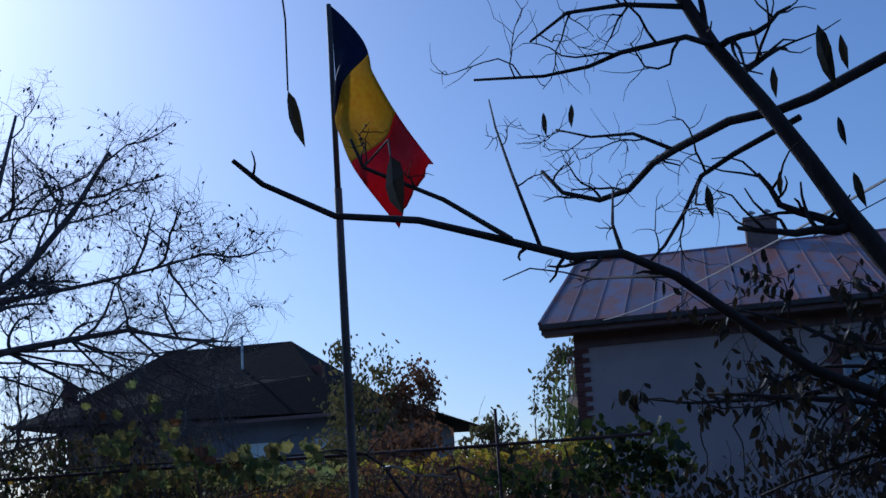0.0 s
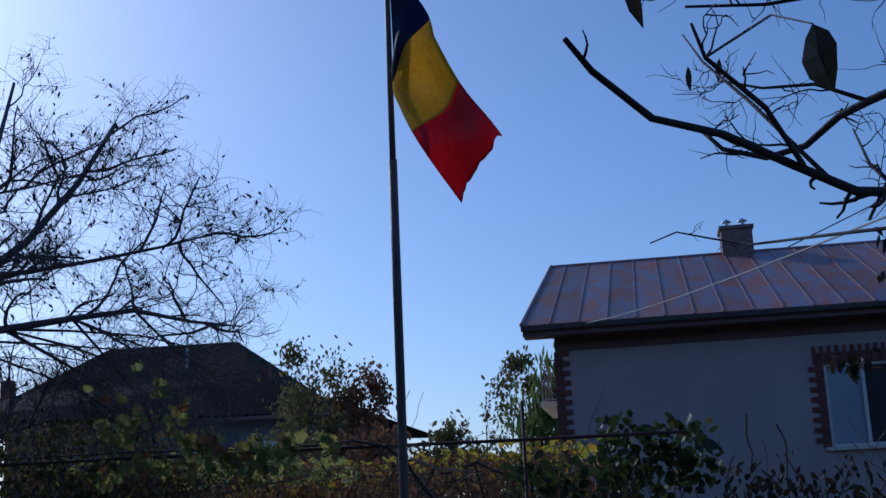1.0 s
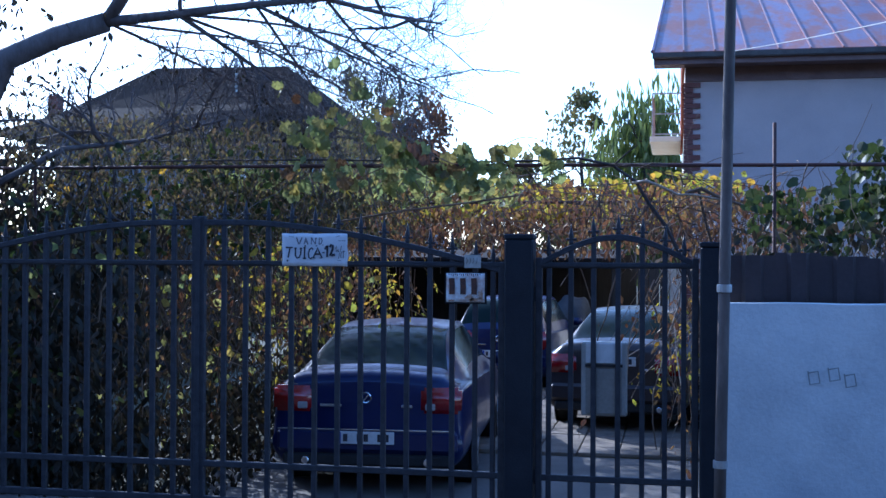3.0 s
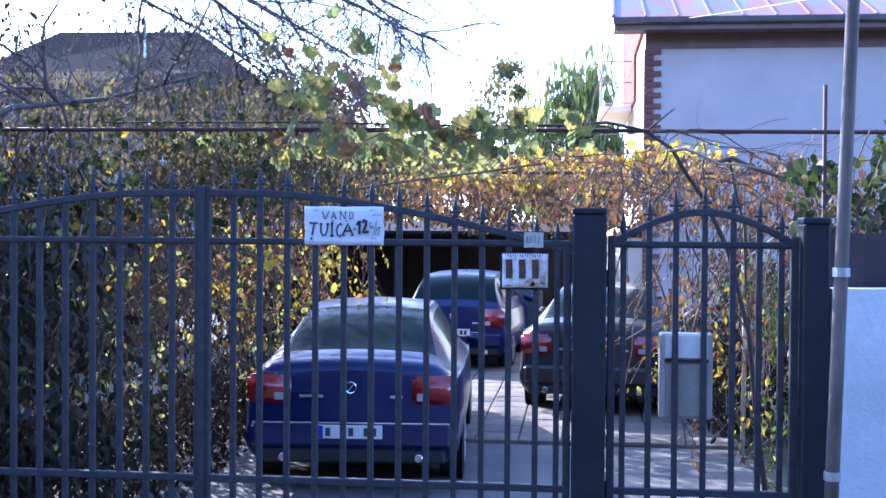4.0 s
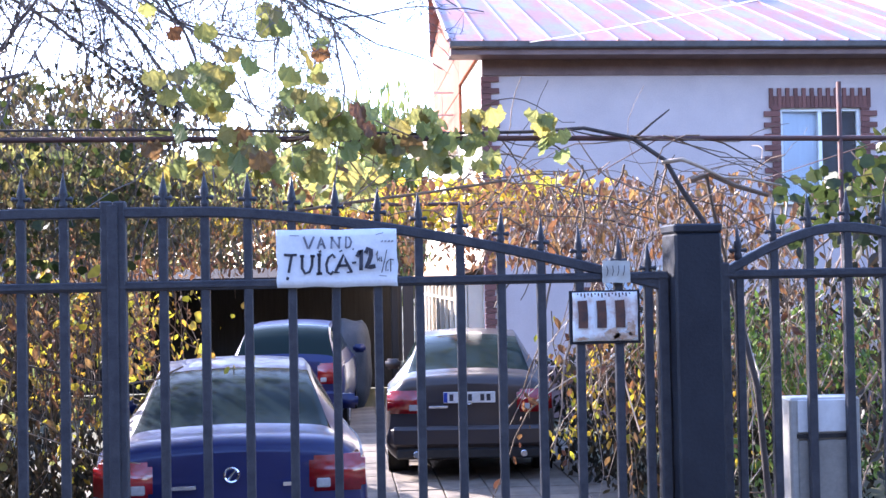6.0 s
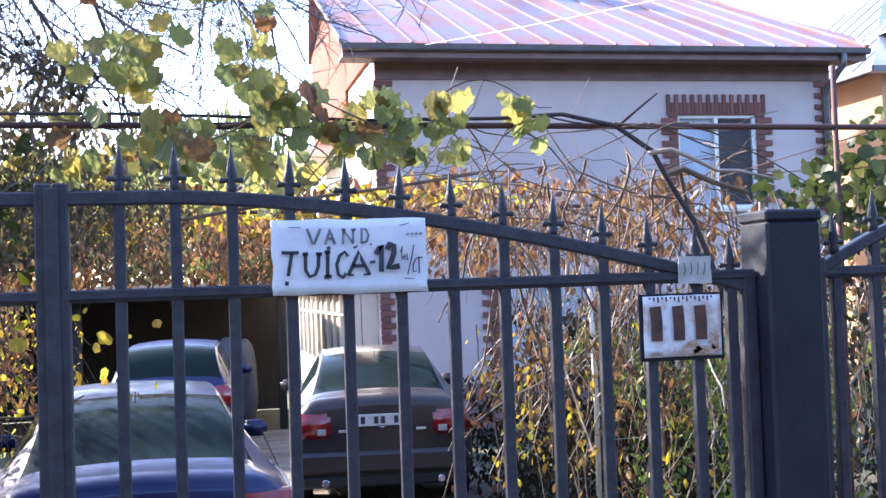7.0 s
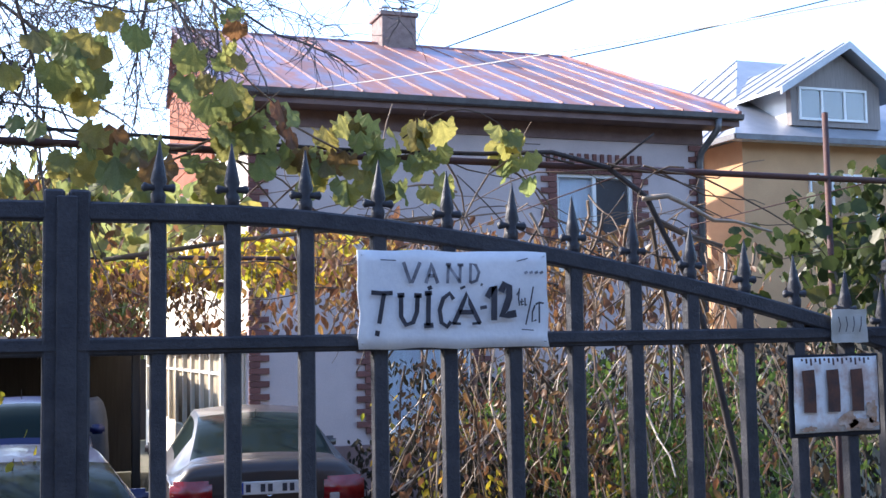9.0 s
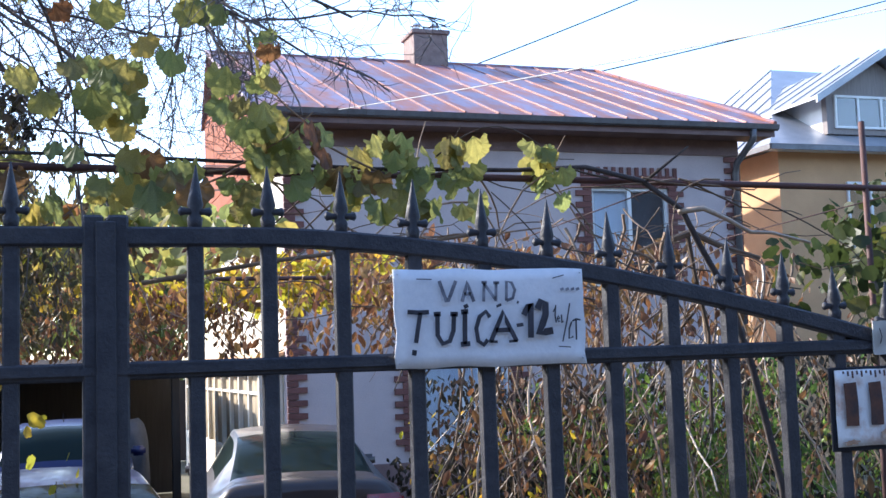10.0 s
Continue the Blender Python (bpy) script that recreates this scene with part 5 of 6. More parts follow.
# ---- vegetation ----
def left_tree():
    rng = random.Random(11)
    t = empty("tree", (-3.15, 1.85, 0.4))
    trunk = Geo()
    tips = []
    V = Vector
    main = [V((-3.12, 1.85, 0.3)), V((-3.15, 1.83, 1.4)), V((-3.14, 1.8, 2.6)), V((-3.05, 1.8, 3.3)), V((-2.86, 1.8, 3.66)), V((-2.45, 1.82, 3.82)), V((-2.06, 1.86, 3.93))]
    trunk.tube(main, 0.13, 0.075, 10)
    second = [V((-3.35, 1.9, 0.3)), V((-3.4, 1.9, 2.0)), V((-3.42, 1.85, 3.2)), V((-3.5, 1.95, 4.4)), V((-3.3, 2.2, 5.6)), V((-3.0, 2.3, 6.4))]
    trunk.tube(second, 0.12, 0.045, 9)
    trunk.object("trunk", OLDBARK, t, True)
    b1 = [V((-2.06, 1.86, 3.93)), V((-1.86, 1.85, 4.2)), V((-1.7, 1.85, 4.46)), V((-1.35, 1.95, 4.75)), V((-0.95, 2.1, 5.3)), V((-0.7, 2.3, 5.9))]
    b2 = [V((-2.06, 1.86, 3.93)), V((-1.5, 1.9, 3.98)), V((-0.9, 1.95, 4.04)), V((-0.4, 2.1, 4.1)), V((0.05, 2.3, 4.0)), V((0.4, 2.6, 3.98))]
    b3 = [V((-1.7, 1.85, 4.46)), V((-1.2, 1.7, 4.42)), V((-0.6, 1.8, 4.5)), V((-0.1, 2.0, 4.62)), V((0.3, 2.2, 4.75))]
    b4 = [V((-1.86, 1.85, 4.2)), V((-2.0, 2.1, 4.9)), V((-1.9, 2.3, 5.7)), V((-1.85, 2.5, 6.5))]
    b5 = [V((-3.5, 1.95, 4.4)), V((-2.9, 2.1, 5.0)), V((-2.3, 2.3, 5.3)), V((-1.6, 2.4, 5.4)), V((-0.9, 2.5, 5.55))]
    b6 = [V((-3.14, 1.8, 2.6)), V((-2.6, 2.2, 3.0)), V((-2.1, 2.6, 3.1)), V((-1.5, 2.9, 3.3))]
    b7 = [V((-0.9, 1.95, 4.04)), V((-0.6, 1.9, 3.9)), V((-0.2, 1.9, 3.66)), V((0.15, 1.95, 3.48)), V((0.45, 2.0, 3.38))]
    b8 = [V((-1.5, 1.9, 3.98)), V((-1.2, 2.3, 3.75)), V((-0.9, 2.7, 3.5)), V((-0.7, 2.9, 3.2))]
    d1 = [V((-0.4, 2.1, 4.1)), V((-0.2, 2.5, 3.8)), V((0.05, 2.7, 3.62)), V((0.2, 2.8, 3.55))]
    d2 = [V((-1.5, 1.9, 3.98)), V((-1.2, 2.6, 3.9)), V((-0.8, 3.2, 3.7)), V((-0.45, 3.4, 3.5)), V((-0.2, 3.5, 3.4))]
    d3 = [V((-0.9, 1.95, 4.04)), V((-0.8, 2.3, 3.8)), V((-0.6, 2.6, 3.45)), V((-0.5, 2.8, 3.15))]
    d4 = [V((-2.06, 1.86, 3.93)), V((-1.8, 2.4, 3.8)), V((-1.4, 2.9, 3.6)), V((-1.0, 3.2, 3.3)), V((-0.7, 3.3, 3.1))]
    for line in (d1, d2, d3, d4):
        limb = Geo()
        grow(limb, line, 0.014, 0.006, rng, 2, 0.5, [], 8, 0.6, 5, -0.1, 0.8)
        limb.object("branch", OLDBARK, t, True)
    for k in range(34):  # long drooping shoots over the vine
        src = rng.choice((d1, d2, d3, d4, b8, b2[2:]))
        f = rng.uniform(0.1, 1.0) * (len(src) - 1)
        i = min(int(f), len(src) - 2)
        p = src[i].lerp(src[i + 1], f - i)
        w = V((rng.uniform(-0.25, 1.0), rng.gauss(0.1, 0.35), rng.uniform(-0.75, 0.25)))
        limb = Geo()
        grow(limb, wander(p, w, rng.uniform(0.55, 1.0), 8, rng, 0.14), 0.0065, 0.0035, rng, 1, 0.22, [], 6, 0.6, 5, 0.0, 0.8)
        limb.object("branch", OLDBARK, t, True)
    e1 = [V((-1.5, 1.9, 3.98)), V((-1.1, 2.3, 4.0)), V((-0.6, 2.7, 3.98)), V((-0.1, 3.0, 3.85)), V((0.2, 3.1, 3.7))]
    e2 = [V((-2.06, 1.86, 3.93)), V((-1.5, 2.6, 3.95)), V((-0.9, 3.1, 3.92)), V((-0.4, 3.4, 3.85))]
    e3 = [V((-0.9, 1.95, 4.04)), V((-0.6, 2.3, 3.9)), V((-0.3, 2.6, 3.76)), V((0.0, 2.8, 3.65))]
    for line in (e1, e2, e3):
        limb = Geo()
        limb.tube(line, 0.014, 0.005, 6)
        limb.object("branch", OLDBARK, t, True)
    TWIG[0] = 0.85
    e4 = [V((-2.06, 1.86, 3.93)), V((-2.0, 2.5, 3.92)), V((-1.7, 3.0, 3.85)), V((-1.3, 3.3, 3.72))]
    main_rng, rng = rng, random.Random(17)
    for k in range(80):  # fine hanging sprays
        src = (e1, e2, e3, e4)[k % 4]
        f = rng.uniform(0.25, 1.0) * (len(src) - 1)
        i = min(int(f), len(src) - 2)
        p = src[i].lerp(src[i + 1], f - i)
        w = V((rng.uniform(-0.5, 0.6), rng.gauss(0.0, 0.3), rng.uniform(-1.0, -0.1)))
        limb = Geo()
        grow(limb, wander(p, w, rng.uniform(0.45, 0.9), 8, rng, 0.16), 0.005, 0.0022, rng, 2, 0.3, [], 6, 0.6, 4, -0.2, 0.8)
        limb.object("branch", OLDBARK, t, True)
    TWIG[0] = 1.0
    rng = main_rng
    for line, r0, r1, sp, count, up in ((b1, 0.055, 0.02, 0.9, 8, 0.1), (b2, 0.042, 0.008, 0.7, 8, -0.05), (b3, 0.026, 0.008, 0.7, 7, 0.05), (b4, 0.045, 0.014, 0.85, 8, 0.1), (b5, 0.022, 0.008, 0.85, 7, 0.1),
                                        (b6, 0.03, 0.01, 0.6, 5, 0.0), (b7, 0.014, 0.005, 0.55, 7, -0.35), (b8, 0.02, 0.006, 0.55, 7, -0.3), (second[3:], 0.05, 0.03, 1.0, 7, 0.1)):
        limb = Geo()
        grow(limb, line, r0, r1, rng, 3, sp, tips, count, 0.58, 6, up, 0.7)
        limb.object("branch", OLDBARK, t, True)
    for k in range(34):
        src, reach = rng.choice(((b1, 1.1), (b4, 1.2), (b5, 1.2), (b3, 0.9), (second[2:], 1.3), (b2, 0.9), (b6, 0.9)))
        f = rng.uniform(0.3, 1.0) * (len(src) - 1)
        i = min(int(f), len(src) - 2)
        p = src[i].lerp(src[i + 1], f - i)
        w = V((rng.uniform(-0.8, 1.0), rng.gauss(0, 0.5), rng.uniform(-0.25, 0.9)))
        limb = Geo()
        grow(limb, wander(p, w, reach * rng.uniform(0.7, 1.1), 6, rng, 0.2), 0.016, 0.006, rng, 2, 0.5, tips, 9, 0.6, 5, 0.0, 0.8)
        limb.object("branch", OLDBARK, t, True)
    lv = Geo()
    for p in rng.sample(tips, min(len(tips), 2800)):
        if p.x > -0.45 and p.z < 4.3:
            continue
        lv.leaf(p, rng.uniform(0.03, 0.06), rng, 0.9, "oval")
    for k in range(260):
        p = V((rng.uniform(-3.9, -2.3), rng.uniform(1.6, 2.6), rng.uniform(2.6, 4.2)))
        lv.leaf(p, rng.uniform(0.05, 0.09), rng, 0.8, "oval")
    o = lv.object("leaves", DARKL, t)
    o["kind"] = "stuff"
    settle(t)
    tagged(t, "nearly bare old fruit tree with crooked limbs and dry leaves", "tree")


left_tree()


def near_tree():
    """The tree by the road whose bare shoots hang into the view at the start."""
    rng = random.Random(5)
    TWIG[0] = 0.8
    t = empty("tree", (6.45, -4.0, 0.6))
    V = Vector
    g = Geo()
    trunk = [V((6.45, -3.9, 0.5)), V((6.3, -4.0, 1.3)), V((5.95, -4.05, 2.0)), V((5.6, -4.05, 2.45)), V((5.4, -4.0, 2.73))]
    g.tube(trunk, 0.1, 0.05, 10)
    g.object("trunk", BARK, t, True)
    tips = []
    limb = [V((5.4, -4.0, 2.73)), V((5.27, -4.0, 2.93)), V((5.19, -4.0, 3.07)), V((5.1, -4.0, 3.25)), V((4.99, -4.0, 3.45)), V((4.86, -4.0, 3.66)), V((4.79, -4.0, 3.82)), V((4.65, -4.0, 4.05))]
    twig = [V((5.6, -4.05, 2.45)), V((5.19, -4.2, 2.5)), V((5.01, -4.29, 2.58)), V((4.82, -4.4, 2.73)), V((4.68, -4.48, 2.84)), V((4.55, -4.56, 2.9)), V((4.43, -4.68, 2.88)), V((4.27, -4.85, 2.91)),
            V((4.12, -5.04, 2.93)), V((3.98, -5.24, 2.91)), V((3.88, -5.41, 2.95)), V((3.84, -5.47, 2.99))]
    shoots = [
        ([(5.6, -3.75, 3.68), (5.4, -3.8, 3.61), (5.16, -3.8, 3.51), (5.05, -3.8, 3.48), (4.89, -3.75, 3.48), (4.7, -3.6, 3.45), (4.62, -3.5, 3.44), (4.52, -3.4, 3.38), (4.4, -3.3, 3.38), (4.26, -3.25, 3.44), (4.18, -3.2, 3.55)], 0.02),
        ([(4.86, -4.0, 3.66), (4.78, -4.15, 3.64), (4.58, -4.2, 3.6), (4.48, -4.2, 3.57), (4.34, -4.2, 3.56), (4.12, -4.2, 3.58)], 0.011),
        ([(4.7, -3.6, 3.45), (4.56, -3.5, 3.56), (4.4, -3.4, 3.6), (4.26, -3.3, 3.68)], 0.008),
        ([(5.1, -3.95, 3.4), (4.89, -3.8, 3.35), (4.78, -3.8, 3.29), (4.71, -3.8, 3.17), (4.64, -3.85, 3.06), (4.58, -4.0, 2.97)], 0.011),
        ([(4.8, -4.0, 3.8), (4.6, -4.05, 3.82), (4.42, -4.1, 3.8), (4.3, -4.15, 3.7)], 0.01),
        ([(4.55, -4.56, 2.9), (4.52, -4.4, 3.02), (4.52, -4.25, 3.16)], 0.007),
        ([(4.3, -4.83, 2.91), (4.2, -5.12, 2.95), (4.08, -5.34, 2.98), (4.06, -5.36, 3.04)], 0.007),
        ([(4.36, -4.75, 2.9), (4.25, -4.42, 3.2), (4.16, -4.1, 3.45), (4.12, -3.95, 3.6)], 0.006),
        ([(4.68, -4.48, 2.84), (4.5, -3.7, 3.0), (4.33, -3.1, 3.12), (4.2, -2.95, 3.19), (4.08, -3.05, 3.2), (3.98, -3.12, 3.15)], 0.006)]
    b = Geo()
    grow(b, limb, 0.036, 0.018, rng, 2, 0.4, tips, 6, 0.55, 8, 0.1, 0.6)
    b.object("branch", BARK, t, True)
    b = Geo()
    grow(b, twig, 0.019, 0.005, rng, 1, 0.1, tips, 8, 0.5, 8, 0.1, 0.6)
    b.object("branch", BARK, t, True)
    for pts, r in shoots:
        b = Geo()
        grow(b, [V(p) for p in pts], r, r * 0.4, rng, 2, 0.3 if r > 0.0075 else 0.12, tips, 5 if r > 0.0075 else 3, 0.5, 6, 0.1, 0.6)
        b.object("branch", BARK, t, True)
    # lower shoots, dark against the house
    lowg = Geo()
    ltips = []
    rng = random.Random(15)
    for k in range(14):
        p = trunk[2].lerp(trunk[4], rng.random())
        w = V((-0.8 + rng.gauss(0, 0.2), -0.05 + rng.gauss(0, 0.25), rng.uniform(-0.2, 0.4)))
        grow(lowg, wander(p, w, rng.uniform(0.5, 0.95), 7, rng, 0.16), 0.012, 0.004, rng, 2, 0.28, ltips, 5, 0.55, 6, 0.1, 0.7)
    lowg.object("lower_branch", BARK, t, True)
    lv = Geo()
    for p in rng.sample(ltips, min(1900, len(ltips))):
        lv.leaf(p, rng.uniform(0.028, 0.06), rng, 0.8, "oval")
    o = lv.object("leaves", DARKL, t)
    o["kind"] = "stuff"
    me = leaf_mesh("oval_leaf", "oval", DARKL)
    for x, y, z, s_ in ((5.02, -4.2, 3.49, 0.1), (5.22, -4.2, 3.56, 0.11), (4.79, -4.25, 3.14, 0.1), (5.0, -4.2, 3.17, 0.08), (5.16, -4.2, 3.6, 0.2), (5.18, -4.2, 3.31, 0.09), (5.2, -4.2, 3.14, 0.11),
                        (4.22, -5.64, 2.9, 0.115), (3.95, -5.43, 3.14, 0.125), (4.18, -3.0, 3.86, 0.1), (4.3, -3.0, 3.88, 0.1)):
        l = new("leaf", me)
        l.parent = t
        l.matrix_basis = pose(x, y, z, rng.uniform(-8, 8), rng.uniform(-8, 8), rng.uniform(-40, 40)) @ Matrix.Diagonal((s_ * (1.2 if z < 2.92 else 0.55), s_, s_, 1))
    st = Geo()
    st.tube([(3.93, -5.43, 3.5), (3.95, -5.43, 3.3), (3.95, -5.43, 3.14)], 0.0025, 0.002, 4)
    st.object("stalk", BARK, t)
    st = Geo()
    st.tube([(4.08, -5.34, 2.98), (4.18, -5.5, 2.98), (4.22, -5.64, 2.9)], 0.0025, 0.002, 4)
    st.object("stalk", BARK, t)
    settle(t)
    tagged(t, "bare roadside fruit tree with thin dark shoots and last leaves", "tree")


def toothed_leaf(seed):
    """A broad lobed leaf with a toothed edge, a raised middle and a fold, hanging from its stalk."""
    rng = random.Random(seed)
    n = 26
    mid, rim = [], []
    droop, twist = rng.uniform(0.05, 0.3), rng.uniform(-0.25, 0.25)
    for k in range(n + 1):
        a = -0.24 * math.pi + (k / n) * 1.48 * math.pi
        r = 0.43 + 0.1 * abs(math.cos(2.5 * (a - math.pi / 2))) + (0.022 if k % 2 else -0.012) + rng.uniform(-0.02, 0.02)
        for ring, f in ((mid, 0.55), (rim, 1.0)):
            x, z = r * f * math.cos(a) * 1.04, -0.42 - r * f * math.sin(a)
            crease = 0.035 * math.cos(5 * (a - math.pi / 2)) * f
            ring.append((x, (0.3 - 0.1 * f) * abs(x) * 0.6 + droop * (z + 0.4) ** 2 + twist * x * (z + 0.4) + crease + (0.03 * rng.uniform(-1, 1) if f == 1.0 else 0), z + 0.06))
    pts = [(0, 0, 0)] + mid + rim
    faces = [(0, 1 + k, 2 + k) for k in range(n)]
    faces += [(1 + k, n + 2 + k, n + 3 + k, 2 + k) for k in range(n)]
    return pts, faces


def leaf_mesh(name, shape, material):
    me = bpy.data.meshes.new(name)
    pts, faces = LEAF_SHAPES[shape]
    me.from_pydata(pts, [], faces)
    me.materials.append(material)
    return me


near_tree()
TWIG[0] = 1.0


def front_vine():
    """Grape vine along the front pipe: shoots, hanging strings of large leaves, each leaf its own piece."""
    rng = random.Random(21)
    t = empty("grape_vine", (2.0, 2.25, 0.3))
    V = Vector
    g = Geo()
    stem = [V((2.6, 2.5, 0.2)), V((2.52, 2.45, 0.9)), V((2.44, 2.42, 1.5)), V((2.3, 2.36, 2.05)), V((2.14, 2.3, 2.38)), V((2.02, 2.26, 2.55)), V((1.9, 2.24, 2.7)), V((1.76, 2.25, 2.83)), V((1.5, 2.27, 2.88)), V((1.2, 2.28, 2.86)), V((0.6, 2.3, 2.88)), V((-0.5, 2.3, 2.89)), V((-2.0, 2.3, 2.9))]
    old = Geo()
    old.tube([p + V((rng.gauss(0, 0.012), rng.gauss(0, 0.012), rng.gauss(0, 0.008))) for p in stem], 0.02, 0.006, 7)
    old.tube([V((1.76, 2.25, 2.83)), V((1.84, 2.2, 2.9)), V((1.93, 2.18, 2.97))], 0.008, 0.004, 5)
    old.object("old_stem", BARK, t, True, "dark gnarled vine stem")
    pale = Geo()
    pale.tube([V((1.9, 2.24, 2.7)), V((2.0, 2.2, 2.71)), V((2.1, 2.2, 2.67)), V((2.22, 2.2, 2.61)), V((2.34, 2.22, 2.61)), V((2.55, 2.25, 2.57))], 0.013, 0.006, 6)
    pale.object("bleached_shoot", STRAW, t, True, "pale bleached vine shoot")
    for k in range(26):
        p = V((rng.uniform(-0.6, 2.6), 2.3 + rng.uniform(-0.1, 0.1), 2.84))
        w = V((rng.choice((-1, 1)) * rng.uniform(0.3, 1), rng.gauss(0, 0.2), rng.uniform(-0.5, 0.35)))
        g.tube(wander(p, w, rng.uniform(0.3, 0.9), 7, rng, 0.18, 0.04), 0.005, 0.002, 5)
    arc = [V((0.85 + 0.6 * f, 2.28, 2.92 + 0.13 * math.sin(math.pi * min(1, f * 1.15)))) for f in np.linspace(0, 1, 10)]
    g.tube(arc, 0.004, 0.002, 5)
    g.tube([V((-0.3, 2.2, 2.42)), V((0.2, 2.2, 2.5)), V((0.7, 2.22, 2.56)), V((1.1, 2.25, 2.62))], 0.009, 0.007, 6)
    g.object("stem", CANE, t, True, "woody vine stem and shoots")
    kinds = []
    for k in range(4):
        LEAF_SHAPES["toothed"] = toothed_leaf(100 + k)
        kinds.append(leaf_mesh("vine_leaf", "toothed", VINE))
    spots = []
    for k in range(25):  # string of leaves hanging from the tree
        f = rng.random()
        spots.append((-0.3 + 0.1 * math.sin(f * 7) + rng.gauss(0, 0.06), 1.95 + rng.gauss(0, 0.08), 3.62 - 0.95 * f))
    for k in range(10):
        spots.append((rng.uniform(-0.72, -0.42), 1.98 + rng.gauss(0, 0.1), rng.uniform(3.02, 3.42)))
    for k in range(16):
        f = rng.random()
        spots.append((-0.02 + 0.15 * f + rng.gauss(0, 0.05), 1.98 + rng.gauss(0, 0.06), 3.42 - 0.5 * f))
    for k in range(28):  # along the pipe
        f = rng.random()
        spots.append((0.1 + 0.65 * f, 2.18 + rng.gauss(0, 0.07), 3.02 - 0.05 * f - rng.random() * 0.2))
    for k in range(26):
        spots.append((rng.uniform(-0.75, 0.25), 2.2 + rng.gauss(0, 0.07), rng.uniform(2.62, 2.9)))
    for k in range(7):
        spots.append((rng.uniform(0.9, 1.0), 2.25, rng.uniform(2.84, 2.98)))
    for k in range(12):
        f = rng.random()
        spots.append((1.24 + 0.16 * f + rng.gauss(0, 0.03), 2.22 + rng.gauss(0, 0.05), 2.95 - 0.22 * f))
    for k in range(26):
        spots.append((rng.uniform(0.3, 1.0), 2.2, rng.uniform(2.68, 2.86)))
    for x, y, z in spots:
        l = new("leaf", rng.choice(kinds))
        l.parent = t
        s_ = rng.uniform(0.08, 0.14)
        l.matrix_basis = pose(x, y, z + 0.04, rng.uniform(-35, 30), rng.uniform(-35, 35), rng.uniform(-60, 60)) @ Matrix.Diagonal((s_, s_, s_, 1))
    settle(t)
    tagged(t, "grape vine on the pipe with large yellow-green leaves", "vine")


front_vine()


def mass(name, label, material, boxes, size, seed, shape="oval", cat="foliage", lean=0.8, gaps=-0.12):
    """Uncountable leaves strewn through a few regions: x0, x1, y0, y1, z0, z1, count."""
    rng = random.Random(seed)
    g = Geo()
    for x0, x1, y0, y1, z0, z1, count in boxes:
        for k in range(count):
            p = Vector((rng.uniform(x0, x1), rng.uniform(y0, y1), rng.uniform(z0, z1)))
            c = noise.noise(p * 2.1 + Vector((seed, 0, 0))) + 0.5 * noise.noise(p * 5.3 + Vector((0, seed, 0)))
            if c < gaps and rng.random() < 0.9:
                continue
            p.z += 0.18 * noise.noise(Vector((p.x * 1.3, p.y * 1.3, seed)))
            g.leaf(p, size * rng.uniform(0.7, 1.3), rng, lean, shape)
    o = g.object(name, material)
    return tagged(o, label, cat, kind="stuff")


def canes(name, label, spots, seed, material=CANE):
    """Hanging and standing dry shoots: x0, x1, y0, y1, z top low, z top high, length, count."""
    rng = random.Random(seed)
    g = Geo()
    for x0, x1, y0, y1, zl, zh, ln, count in spots:
        for k in range(count):
            p = Vector((rng.uniform(x0, x1), rng.uniform(y0, y1), rng.uniform(zl, zh)))
            line = wander(p, (rng.gauss(0, 0.35), rng.gauss(0, 0.35), -1), ln * rng.uniform(0.5, 1.2), 7, rng, 0.2, 0.05)
            r = rng.choice((0.003, 0.004, 0.005, 0.009))
            g.tube(line, r, r * 0.6, 4)
    return tagged(g.object(name, material), label, "vine canes", kind="stuff")


# the canopy over the drive, and the thickets on both sides
# last box is added out of sight, to shade the paving and cars
mass("canopy_leaves", "russet dying vine leaves over the trellis, with an added unseen shading part behind", RUSSET, [(-3.2, 1.1, 7.3, 9.6, 2.2, 2.78, 4600), (1.1, 3.6, 3.8, 7.5, 2.25, 2.78, 3000), (-3.2, 3.4, 4.4, 9.4, 2.76, 2.88, 2200), (-3.4, 1.0, 9.6, 14.0, 2.6, 2.85, 4200)], 0.085, 31, gaps=0.0)
mass("golden_leaves", "sunlit golden vine leaves on the canopy edge", GOLD, [(-2.0, 2.4, 8.4, 10.4, 2.72, 3.12, 2600), (1.9, 3.2, 8.5, 10.5, 2.8, 3.3, 300)], 0.1, 32, "vine")
canes("canopy_canes", "tangled bare canes over the trellis", [(-3.0, 1.6, 7.0, 9.4, 2.5, 2.9, 0.6, 220), (1.4, 3.4, 2.8, 7.0, 2.5, 2.85, 0.6, 190)], 33)
mass("side_thicket_leaves", "mixed vine leaves in the thicket along the drive", VINE, [(-3.2, -1.9, 1.2, 10.0, 0.4, 2.5, 550)], 0.075, 34, "vine")
# shade inside the thicket, put into the leaf colour
mass("side_thicket_dark", "foliage in the thicket along the drive, darkened for shade", DARKL,
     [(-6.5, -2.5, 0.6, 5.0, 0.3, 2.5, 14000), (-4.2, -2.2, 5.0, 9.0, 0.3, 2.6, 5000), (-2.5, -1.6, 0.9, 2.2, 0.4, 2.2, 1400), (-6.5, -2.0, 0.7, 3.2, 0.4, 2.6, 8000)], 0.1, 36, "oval")
